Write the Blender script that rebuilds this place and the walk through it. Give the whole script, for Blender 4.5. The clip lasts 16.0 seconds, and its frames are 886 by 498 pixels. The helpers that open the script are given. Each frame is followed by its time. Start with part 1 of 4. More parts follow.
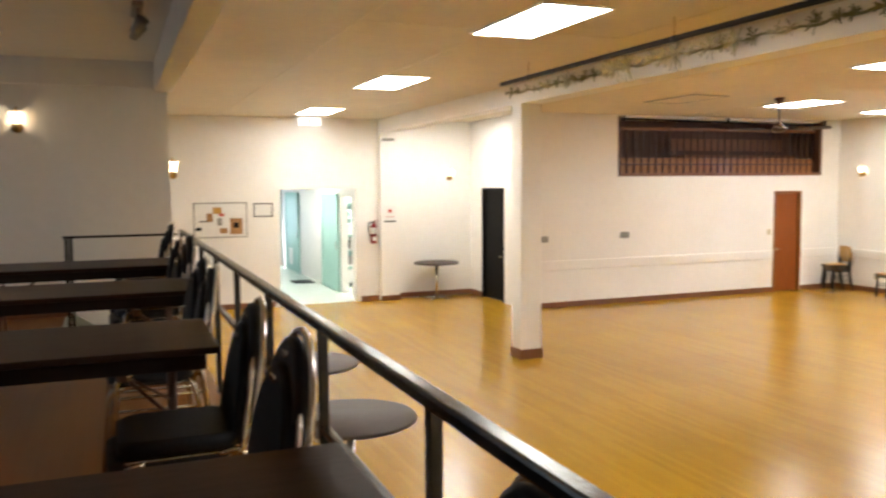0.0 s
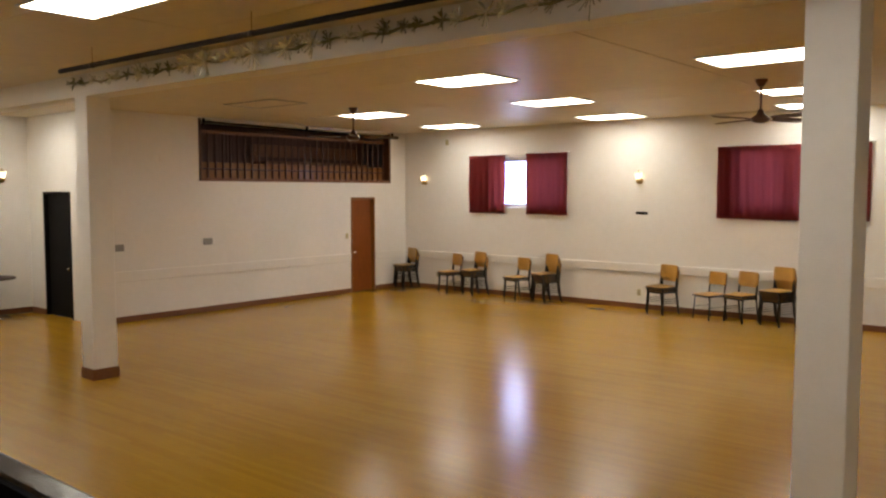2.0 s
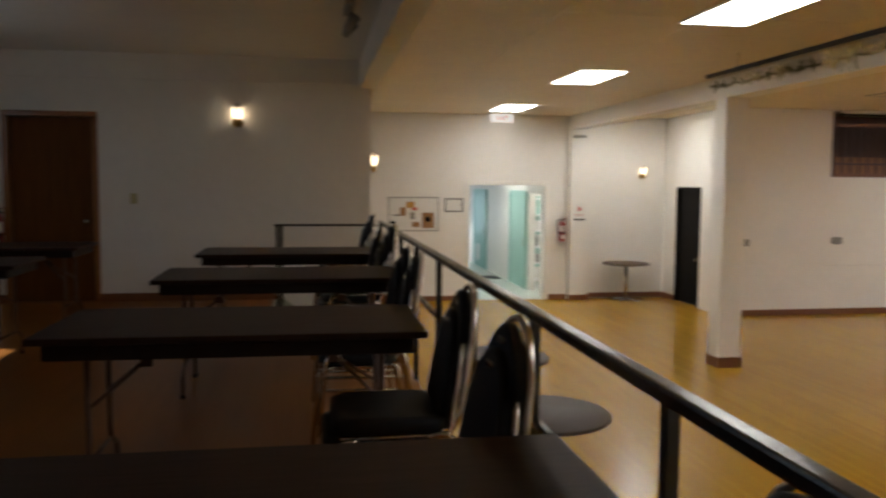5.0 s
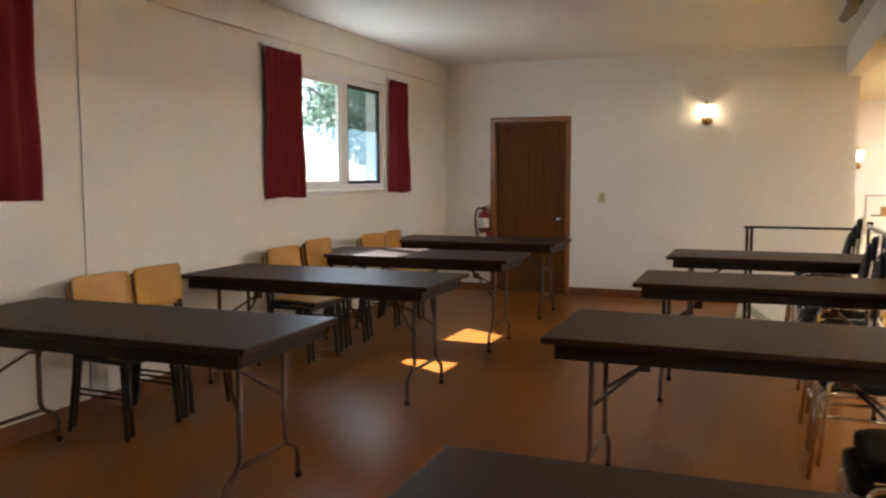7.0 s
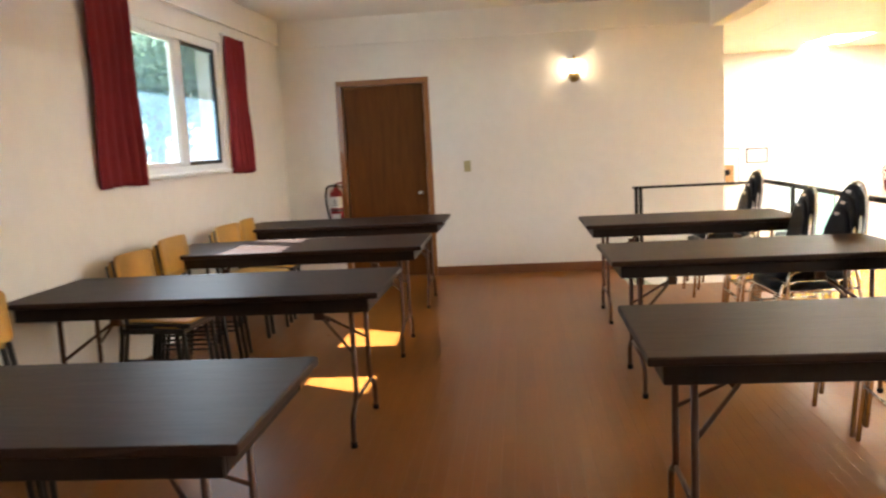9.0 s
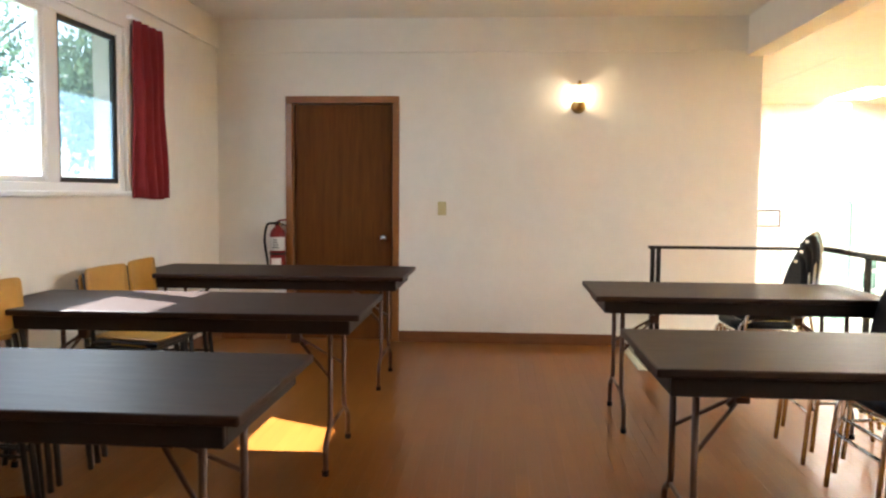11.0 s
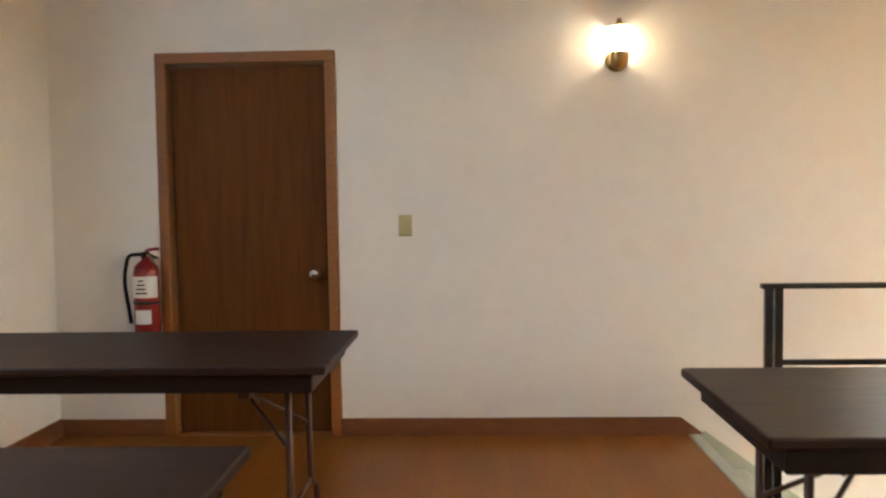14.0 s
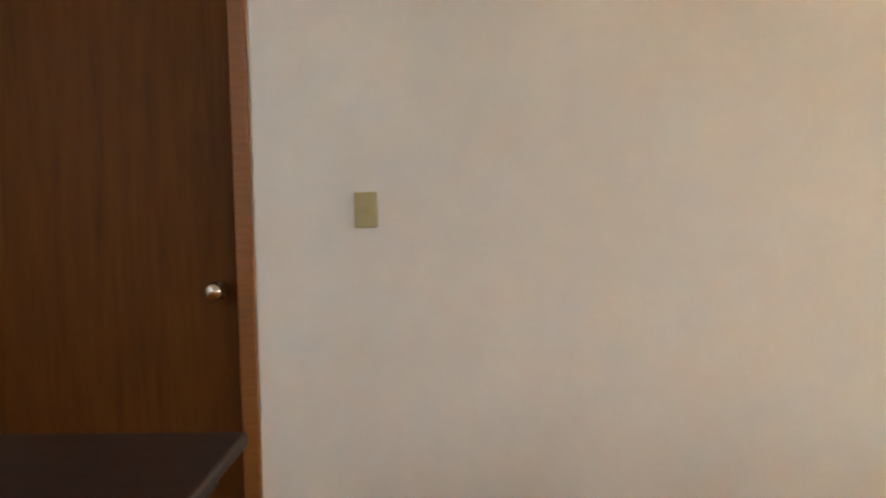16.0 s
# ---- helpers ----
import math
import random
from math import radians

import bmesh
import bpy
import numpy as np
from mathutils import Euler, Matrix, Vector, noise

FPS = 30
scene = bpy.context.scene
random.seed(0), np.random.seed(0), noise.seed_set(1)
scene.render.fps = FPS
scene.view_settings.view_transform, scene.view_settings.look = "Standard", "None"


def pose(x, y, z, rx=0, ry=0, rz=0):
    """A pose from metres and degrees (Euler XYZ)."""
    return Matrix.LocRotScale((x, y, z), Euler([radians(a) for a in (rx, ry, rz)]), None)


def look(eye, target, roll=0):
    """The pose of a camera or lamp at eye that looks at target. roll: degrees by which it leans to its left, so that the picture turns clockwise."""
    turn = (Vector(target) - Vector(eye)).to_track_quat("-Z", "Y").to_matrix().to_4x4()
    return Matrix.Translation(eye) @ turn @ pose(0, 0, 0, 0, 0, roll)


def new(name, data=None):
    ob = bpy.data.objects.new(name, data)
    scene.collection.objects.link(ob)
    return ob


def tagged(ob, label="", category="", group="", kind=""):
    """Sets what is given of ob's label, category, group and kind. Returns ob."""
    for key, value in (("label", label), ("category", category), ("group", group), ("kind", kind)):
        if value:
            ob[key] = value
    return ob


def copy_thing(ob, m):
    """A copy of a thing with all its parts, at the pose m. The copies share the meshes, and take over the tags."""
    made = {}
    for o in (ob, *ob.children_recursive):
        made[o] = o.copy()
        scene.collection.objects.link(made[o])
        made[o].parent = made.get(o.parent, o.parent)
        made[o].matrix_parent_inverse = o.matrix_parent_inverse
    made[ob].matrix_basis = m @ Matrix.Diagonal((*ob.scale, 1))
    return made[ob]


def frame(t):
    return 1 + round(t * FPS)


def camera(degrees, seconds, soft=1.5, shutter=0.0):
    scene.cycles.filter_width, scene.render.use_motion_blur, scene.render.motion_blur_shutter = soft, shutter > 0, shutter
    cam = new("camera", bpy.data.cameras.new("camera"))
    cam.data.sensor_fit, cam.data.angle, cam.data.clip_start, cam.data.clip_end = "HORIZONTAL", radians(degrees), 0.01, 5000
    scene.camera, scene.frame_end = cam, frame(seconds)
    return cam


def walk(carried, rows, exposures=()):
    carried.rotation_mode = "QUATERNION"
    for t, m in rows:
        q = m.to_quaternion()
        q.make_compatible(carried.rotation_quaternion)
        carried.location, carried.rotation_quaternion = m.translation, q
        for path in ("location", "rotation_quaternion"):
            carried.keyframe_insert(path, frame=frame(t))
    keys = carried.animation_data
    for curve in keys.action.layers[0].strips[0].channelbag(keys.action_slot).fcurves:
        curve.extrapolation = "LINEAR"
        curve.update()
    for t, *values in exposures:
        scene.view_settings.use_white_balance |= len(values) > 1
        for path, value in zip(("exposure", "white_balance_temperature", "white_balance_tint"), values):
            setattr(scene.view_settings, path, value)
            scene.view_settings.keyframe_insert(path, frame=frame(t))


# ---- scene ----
cam = camera(57.0, 16.0, soft=2.3, shutter=0.4)

PATH = [
    (0, (2.409, -9.584, 1.385), (3.152, -7.733, 1.226), -0.5),
    (0.5, (2.494, -9.486, 1.353), (3.467, -7.744, 1.211), -0.5),
    (1, (2.522, -9.535, 1.361), (3.729, -7.947, 1.216), -0.4),
    (1.5, (2.578, -9.458, 1.349), (3.979, -8.037, 1.217), -0.3),
    (2, (2.584, -9.377, 1.301), (4.122, -8.107, 1.161), 0.0),
    (2.5, (2.563, -9.372, 1.307), (4.085, -8.082, 1.162), -0.0),
    (3, (2.565, -9.468, 1.361), (3.972, -8.056, 1.205), -0.2),
    (3.5, (2.523, -9.504, 1.363), (3.775, -7.953, 1.196), -0.5),
    (4, (2.457, -9.563, 1.383), (3.493, -7.861, 1.215), -0.4),
    (4.5, (2.356, -9.595, 1.387), (3.053, -7.728, 1.228), -0.1),
    (5, (2.323, -9.493, 1.345), (2.638, -7.524, 1.184), 0.4),
    (7.3, (1.926, -9.457, 1.427), (1.183, -7.611, 1.234), -0.2),
    (7.4, (1.845, -9.427, 1.436), (1.152, -7.563, 1.221), -0.3),
    (7.5, (1.747, -9.406, 1.442), (1.103, -7.523, 1.24), -1.4),
    (8, (1.385, -9.166, 1.41), (0.875, -7.241, 1.23), -1.1),
    (8.5, (1.14, -8.906, 1.406), (0.69, -6.973, 1.159), -1.6),
    (9, (0.902, -8.591, 1.385), (0.709, -6.616, 1.132), -3.0),
    (9.2, (0.867, -8.479, 1.364), (0.732, -6.502, 1.095), -2.7),
    (11.3, (0.87, -6.699, 1.284), (0.732, -4.708, 1.154), 0.7),
    (11.5, (0.85, -6.561, 1.288), (0.724, -4.57, 1.147), 1.0),
    (12, (0.806, -6.188, 1.279), (0.871, -4.197, 1.102), -1.0),
    (12.5, (0.8, -5.728, 1.268), (0.71, -3.735, 1.122), -0.1),
    (13, (0.773, -5.307, 1.261), (0.663, -3.314, 1.145), 0.3),
    (13.5, (0.753, -4.859, 1.264), (0.787, -2.863, 1.137), -1.8),
    (14, (0.741, -4.409, 1.264), (0.662, -2.414, 1.154), -0.8),
    (14.5, (0.735, -3.948, 1.231), (0.794, -1.952, 1.116), -0.6),
    (15, (0.713, -3.511, 1.253), (0.739, -1.512, 1.177), -1.6),
    (15.5, (0.718, -3.046, 1.236), (0.603, -1.052, 1.133), -1.1),
    (16, (0.683, -2.635, 1.221), (0.63, -0.642, 1.068), -1.0),
]
EXPOSURES = [(0, 1.80, 6010, 8), (0.5, 1.52, 6110, 9), (1.0, 1.20, 6210, 10), (1.5, 0.95, 6360, 10), (2.0, 0.54, 6510, 10), (3.0, 0.50, 6510, 10), (4.0, 0.73, 6210, 10), (5.2, 0.65, 5910, 8),
             (7.3, 3.10, 6160, 9), (8.0, 3.40, 6160, 9), (9.2, 3.42, 6160, 9), (11.3, 3.38, 6060, 8), (14.0, 3.24, 6010, 8), (16.0, 3.15, 6010, 7)]
walk(cam, [(t, look(eye, target, roll)) for t, eye, target, roll in PATH], EXPOSURES)

# ---- world, sun, large lights ----
SUN_WAY = Vector((1.0, -0.51, -1.15)).normalized()
world = bpy.data.worlds.new("world")
scene.world = world
world.use_nodes = True
wn = world.node_tree.nodes
sky = wn.new("ShaderNodeTexSky")
sky.sky_type, sky.sun_disc = "NISHITA", False
sky.sun_elevation = math.asin(-SUN_WAY.z)
sky.sun_rotation = math.atan2(-SUN_WAY.x, -SUN_WAY.y)
world.node_tree.links.new(sky.outputs["Color"], wn["Background"].inputs["Color"])
wn["Background"].inputs["Strength"].default_value = 0.06
sun = new("sun", bpy.data.lights.new("sun", "SUN"))
sun.data.energy, sun.data.angle, sun.data.color = 5.0, radians(0.6), (1.0, 0.97, 0.93)
sun.matrix_world = look((0, 0, 0), SUN_WAY)


def window_lamp(x, y, z, w, h, rz, watts, color=(0.86, 0.93, 1.0)):
    """Skylight that enters by a window."""
    lamp = new("window_light", bpy.data.lights.new("window_light", "AREA"))
    lamp.data.shape, lamp.data.size, lamp.data.size_y = "RECTANGLE", w, h
    lamp.data.energy, lamp.data.color = watts, color
    lamp.matrix_world = pose(x, y, z, 90, 0, rz)


window_lamp(-1.59, -2.57, 1.83, 1.5, 0.95, -90, 2.6)
# extra daylight for the corridor, from an added end window
window_lamp(5.8, 14.12, 0.5, 1.5, 1.2, 180, 8, (0.80, 0.90, 1.0))
window_lamp(17.2, 0.54, 1.5, 0.6, 1.0, 90, 6)

# ---- materials ----


def material(name, color, rough=0.5, metal=0.0, grain=None, stain=0.0, bump=0.0, bump_scale=60.0, coat=0.0, emit=None, strength=0.0,
             translucent=0.0, through_color=None, spec=0.5, stretch=(1, 1, 1), grain_scale=8.0, rough_var=0.0):
    """Paint, wood or metal: a base colour, grain at two scales towards a second colour, stains and fine relief."""
    m = bpy.data.materials.new(name)
    m.use_nodes = True
    nt = m.node_tree
    b = nt.nodes["Principled BSDF"]
    b.inputs["Base Color"].default_value = (*color, 1)
    b.inputs["Roughness"].default_value = rough
    b.inputs["Metallic"].default_value = metal
    b.inputs["Coat Weight"].default_value = coat
    b.inputs["Specular IOR Level"].default_value = spec
    tc = nt.nodes.new("ShaderNodeTexCoord")
    mp = nt.nodes.new("ShaderNodeMapping")
    mp.inputs["Scale"].default_value = stretch
    nt.links.new(tc.outputs["Object"], mp.inputs["Vector"])
    out = None
    if grain:
        n = nt.nodes.new("ShaderNodeTexNoise")
        n.inputs["Scale"].default_value, n.inputs["Detail"].default_value = grain_scale, 8
        n.inputs["Roughness"].default_value = 0.65
        nt.links.new(mp.outputs["Vector"], n.inputs["Vector"])
        r = nt.nodes.new("ShaderNodeMapRange")
        r.inputs["From Min"].default_value, r.inputs["From Max"].default_value = 0.3, 0.7
        nt.links.new(n.outputs["Fac"], r.inputs["Value"])
        mix = nt.nodes.new("ShaderNodeMix")
        mix.data_type = "RGBA"
        mix.inputs["A"].default_value, mix.inputs["B"].default_value = (*color, 1), (*grain, 1)
        nt.links.new(r.outputs["Result"], mix.inputs["Factor"])
        out = mix.outputs["Result"]
        if stain:
            n2 = nt.nodes.new("ShaderNodeTexNoise")
            n2.inputs["Scale"].default_value, n2.inputs["Detail"].default_value = 0.9, 4
            nt.links.new(tc.outputs["Object"], n2.inputs["Vector"])
            r2 = nt.nodes.new("ShaderNodeMapRange")
            r2.inputs["From Min"].default_value, r2.inputs["From Max"].default_value = 0.45, 0.75
            r2.inputs["To Min"].default_value, r2.inputs["To Max"].default_value = 1.0, 1.0 - stain
            nt.links.new(n2.outputs["Fac"], r2.inputs["Value"])
            mul = nt.nodes.new("ShaderNodeVectorMath")
            mul.operation = "SCALE"
            nt.links.new(out, mul.inputs[0])
            nt.links.new(r2.outputs["Result"], mul.inputs["Scale"])
            out = mul.outputs["Vector"]
        nt.links.new(out, b.inputs["Base Color"])
        if rough_var:
            r3 = nt.nodes.new("ShaderNodeMapRange")
            r3.inputs["To Min"].default_value, r3.inputs["To Max"].default_value = max(0.02, rough - rough_var), rough + rough_var
            nt.links.new(n.outputs["Fac"], r3.inputs["Value"])
            nt.links.new(r3.outputs["Result"], b.inputs["Roughness"])
    if bump:
        nb = nt.nodes.new("ShaderNodeTexNoise")
        nb.inputs["Scale"].default_value, nb.inputs["Detail"].default_value = bump_scale, 5
        nt.links.new(mp.outputs["Vector"], nb.inputs["Vector"])
        bp = nt.nodes.new("ShaderNodeBump")
        bp.inputs["Strength"].default_value, bp.inputs["Distance"].default_value = bump, 0.01
        nt.links.new(nb.outputs["Fac"], bp.inputs["Height"])
        nt.links.new(bp.outputs["Normal"], b.inputs["Normal"])
    if emit:
        b.inputs["Emission Color"].default_value = (*emit, 1)
        b.inputs["Emission Strength"].default_value = strength
    if translucent:
        tr = nt.nodes.new("ShaderNodeBsdfTranslucent")
        tr.inputs["Color"].default_value = (*(through_color or color), 1)
        ms = nt.nodes.new("ShaderNodeMixShader")
        ms.inputs["Fac"].default_value = translucent
        nt.links.new(b.outputs["BSDF"], ms.inputs[1])
        nt.links.new(tr.outputs["BSDF"], ms.inputs[2])
        nt.links.new(ms.outputs["Shader"], nt.nodes["Material Output"].inputs["Surface"])
    return m


def strip_floor(name, light, dark, rough, width, length, along_y=True, coat=0.3, pieces=False, wear=0.02):
    """Narrow hardwood strips, each with a tone of its own, fine joints, scuffed varnish."""
    m = material(name, light, rough, coat=coat)
    m.node_tree.nodes["Principled BSDF"].inputs["Coat Roughness"].default_value = rough * 0.9
    nt = m.node_tree
    b = nt.nodes["Principled BSDF"]
    tc = nt.nodes.new("ShaderNodeNewGeometry")
    mp = nt.nodes.new("ShaderNodeMapping")
    if along_y:
        mp.inputs["Rotation"].default_value = (0, 0, radians(90))
    nt.links.new(tc.outputs["Position"], mp.inputs["Vector"])
    br = nt.nodes.new("ShaderNodeTexBrick")
    br.offset = 0.37
    br.inputs["Scale"].default_value = 1.0
    br.inputs["Brick Width"].default_value, br.inputs["Row Height"].default_value = length, width
    br.inputs["Mortar Size"].default_value, br.inputs["Mortar Smooth"].default_value = 0.0007, 0.4
    br.inputs["Bias"].default_value = 0.0
    br.inputs["Color1"].default_value, br.inputs["Color2"].default_value = (*light, 1), (*dark, 1)
    br.inputs["Mortar"].default_value = (dark[0] * 0.7, dark[1] * 0.66, dark[2] * 0.6, 1)
    nt.links.new(mp.outputs["Vector"], br.inputs["Vector"])
    g = nt.nodes.new("ShaderNodeTexNoise")
    g.inputs["Scale"].default_value, g.inputs["Detail"].default_value = 6, 8
    mg = nt.nodes.new("ShaderNodeMapping")
    mg.inputs["Scale"].default_value = (14, 0.8, 1) if along_y else (0.8, 14, 1)
    nt.links.new(tc.outputs["Position"], mg.inputs["Vector"])
    nt.links.new(mg.outputs["Vector"], g.inputs["Vector"])
    big = nt.nodes.new("ShaderNodeTexNoise")
    big.inputs["Scale"].default_value, big.inputs["Detail"].default_value = 0.55, 5
    nt.links.new(tc.outputs["Position"], big.inputs["Vector"])
    r = nt.nodes.new("ShaderNodeMapRange")
    r.inputs["To Min"].default_value, r.inputs["To Max"].default_value = 0.86, 1.12
    nt.links.new(g.outputs["Fac"], r.inputs["Value"])
    r2 = nt.nodes.new("ShaderNodeMapRange")
    r2.inputs["From Min"].default_value, r2.inputs["From Max"].default_value = 0.3, 0.7
    r2.inputs["To Min"].default_value, r2.inputs["To Max"].default_value = 0.93, 1.05
    nt.links.new(big.outputs["Fac"], r2.inputs["Value"])
    mm = nt.nodes.new("ShaderNodeMath")
    mm.operation = "MULTIPLY"
    nt.links.new(r.outputs["Result"], mm.inputs[0])
    nt.links.new(r2.outputs["Result"], mm.inputs[1])
    sc = nt.nodes.new("ShaderNodeVectorMath")
    sc.operation = "SCALE"
    if pieces:
        oi, gi = nt.nodes.new("ShaderNodeObjectInfo"), nt.nodes.new("ShaderNodeNewGeometry")
        ad, fr = nt.nodes.new("ShaderNodeMath"), nt.nodes.new("ShaderNodeMath")
        ad.operation, fr.operation = "ADD", "FRACT"
        nt.links.new(oi.outputs["Random"], ad.inputs[0])
        nt.links.new(gi.outputs["Random Per Island"], ad.inputs[1])
        nt.links.new(ad.outputs["Value"], fr.inputs[0])
        tone = nt.nodes.new("ShaderNodeMix")
        tone.data_type = "RGBA"
        tone.inputs["A"].default_value, tone.inputs["B"].default_value = (*light, 1), (*dark, 1)
        nt.links.new(fr.outputs["Value"], tone.inputs["Factor"])
        nt.links.new(tone.outputs["Result"], sc.inputs[0])
    else:
        nt.links.new(br.outputs["Color"], sc.inputs[0])
    nt.links.new(mm.outputs["Value"], sc.inputs["Scale"])
    nt.links.new(sc.outputs["Vector"], b.inputs["Base Color"])
    r3 = nt.nodes.new("ShaderNodeMapRange")
    r3.inputs["From Min"].default_value, r3.inputs["From Max"].default_value = 0.3, 0.7
    r3.inputs["To Min"].default_value, r3.inputs["To Max"].default_value = rough - wear, rough + wear
    nt.links.new(big.outputs["Fac"], r3.inputs["Value"])
    nt.links.new(r3.outputs["Result"], b.inputs["Roughness"])
    wave = nt.nodes.new("ShaderNodeTexNoise")
    wave.inputs["Scale"].default_value, wave.inputs["Detail"].default_value = 5.0, 3
    mw = nt.nodes.new("ShaderNodeMapping")
    mw.inputs["Scale"].default_value = (3.5, 0.6, 1) if along_y else (0.6, 3.5, 1)
    nt.links.new(tc.outputs["Position"], mw.inputs["Vector"])
    nt.links.new(mw.outputs["Vector"], wave.inputs["Vector"])
    cup = nt.nodes.new("ShaderNodeBump")
    cup.inputs["Strength"].default_value, cup.inputs["Distance"].default_value = 0.35, 0.0016
    nt.links.new(wave.outputs["Fac"], cup.inputs["Height"])
    nt.links.new(cup.outputs["Normal"], b.inputs["Normal"])
    return m


WALL = material("wall_paint", (0.80, 0.77, 0.72), 0.6, grain=(0.76, 0.73, 0.68), stain=0.08, bump=0.1, bump_scale=90)
HALL_WALL = material("hall_paint", (0.82, 0.80, 0.77), 0.55, grain=(0.79, 0.77, 0.73), stain=0.05, bump=0.2, bump_scale=70)
CEILING = material("ceiling_panel_paint", (0.69, 0.61, 0.44), 0.48, grain=(0.65, 0.57, 0.41), stain=0.06, bump=0.15, bump_scale=25, rough_var=0.08, spec=0.35)
PCEIL = material("platform_ceiling_paint", (0.78, 0.75, 0.70), 0.6, grain=(0.74, 0.71, 0.66), stain=0.05, bump=0.2, bump_scale=60)
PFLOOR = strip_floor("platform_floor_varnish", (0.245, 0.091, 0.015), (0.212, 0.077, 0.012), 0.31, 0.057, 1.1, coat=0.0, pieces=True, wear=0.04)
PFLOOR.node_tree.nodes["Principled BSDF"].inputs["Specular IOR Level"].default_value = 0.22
HFLOOR = strip_floor("dance_floor_varnish", (0.43, 0.237, 0.014), (0.375, 0.200, 0.011), 0.22, 0.057, 1.3, coat=0.0, wear=0.03)
HFLOOR.node_tree.nodes["Principled BSDF"].inputs["Specular IOR Level"].default_value = 0.27
TRIM = material("stained_trim", (0.28, 0.108, 0.020), 0.45, grain=(0.20, 0.074, 0.014), stretch=(1, 1, 9), bump=0.15, coat=0.2)
BASE = material("stained_baseboard", (0.22, 0.085, 0.03), 0.5, grain=(0.145, 0.055, 0.018), stretch=(1, 1, 12), bump=0.15)
DOOR = material("walnut_door_veneer", (0.140, 0.050, 0.009), 0.55, grain=(0.088, 0.031, 0.006), stretch=(9, 9, 0.7), grain_scale=3, bump=0.04, spec=0.12)
REDDOOR = material("red_brown_door_veneer", (0.27, 0.078, 0.013), 0.45, grain=(0.19, 0.050, 0.009), stretch=(9, 9, 0.7), grain_scale=5, bump=0.06, spec=0.25)
BLACK = material("black_paint", (0.007, 0.006, 0.006), 0.55, grain=(0.010, 0.009, 0.009), bump=0.1, spec=0.08)
RAIL = material("black_rail_enamel", (0.016, 0.014, 0.013), 0.23, grain=(0.03, 0.026, 0.022), bump=0.12, bump_scale=30, rough_var=0.03)
TABLE = material("dark_laminate", (0.031, 0.0135, 0.0085), 0.46, grain=(0.019, 0.0085, 0.0055), stretch=(1, 12, 1), grain_scale=6, bump=0.04, rough_var=0.06, spec=0.21)
TEDGE = material("dark_table_edge", (0.014, 0.008, 0.006), 0.5, grain=(0.02, 0.011, 0.008), bump=0.1, spec=0.2)
LEG = material("brown_steel_tube", (0.085, 0.036, 0.020), 0.42, 0.2, grain=(0.06, 0.025, 0.014), bump=0.08)
PLY = material("golden_plywood", (0.54, 0.30, 0.060), 0.36, grain=(0.43, 0.222, 0.038), stretch=(8, 1, 1), grain_scale=5, bump=0.05, coat=0.2)
DARKSTEEL = material("black_steel_tube", (0.02, 0.018, 0.017), 0.38, 0.4, grain=(0.03, 0.028, 0.026))
VINYL = material("black_vinyl", (0.009, 0.009, 0.011), 0.55, grain=(0.014, 0.014, 0.017), bump=0.35, bump_scale=160, spec=0.25)
CHROME = material("worn_chrome", (0.72, 0.70, 0.66), 0.16, 1.0, grain=(0.6, 0.58, 0.54), rough_var=0.08)
BRASS = material("aged_brass", (0.42, 0.28, 0.10), 0.3, 1.0, grain=(0.3, 0.19, 0.06), rough_var=0.1)
GLOW = material("lit_glass_shade", (0.9, 0.85, 0.75), 0.4, emit=(1.0, 0.78, 0.50), strength=0.8)
glow_nodes = GLOW.node_tree
glow_mix, glow_clear = glow_nodes.nodes.new("ShaderNodeMixShader"), glow_nodes.nodes.new("ShaderNodeBsdfTransparent")
glow_mix.inputs["Fac"].default_value = 0.6
glow_nodes.links.new(glow_nodes.nodes["Principled BSDF"].outputs["BSDF"], glow_mix.inputs[1])
glow_nodes.links.new(glow_clear.outputs["BSDF"], glow_mix.inputs[2])
glow_nodes.links.new(glow_mix.outputs["Shader"], glow_nodes.nodes["Material Output"].inputs["Surface"])
PANEL = material("lit_diffuser", (0.85, 0.85, 0.85), 0.5, emit=(1.0, 0.93, 0.80), strength=9.5)
CURTAIN = material("red_curtain_cloth", (0.25, 0.014, 0.019), 0.85, grain=(0.18, 0.009, 0.012), stretch=(6, 6, 1), bump=0.2, bump_scale=120, translucent=0.22)
SHEER = material("thin_red_curtain_cloth", (0.23, 0.015, 0.020), 0.8, grain=(0.16, 0.010, 0.013), stretch=(6, 6, 1), bump=0.2, bump_scale=120, translucent=0.62, through_color=(0.50, 0.20, 0.17))
WHITE = material("white_window_paint", (0.80, 0.81, 0.82), 0.45, grain=(0.76, 0.77, 0.78), bump=0.1)
IVORY = material("ivory_plastic", (0.50, 0.45, 0.24), 0.4, grain=(0.46, 0.41, 0.21))
RED = material("red_enamel", (0.23, 0.010, 0.010), 0.3, grain=(0.19, 0.008, 0.008), coat=0.15, spec=0.3)
PAPER = material("white_paper", (0.78, 0.77, 0.74), 0.7, grain=(0.72, 0.71, 0.68))
CORK = material("cork", (0.40, 0.22, 0.09), 0.9, grain=(0.3, 0.15, 0.06), bump=0.4, bump_scale=200)
MINT = material("mint_paint", (0.34, 0.55, 0.49), 0.5, grain=(0.30, 0.50, 0.45), stain=0.05, bump=0.1)
LINO = material("pale_lino", (0.62, 0.68, 0.60), 0.25, grain=(0.56, 0.62, 0.55), stain=0.08)
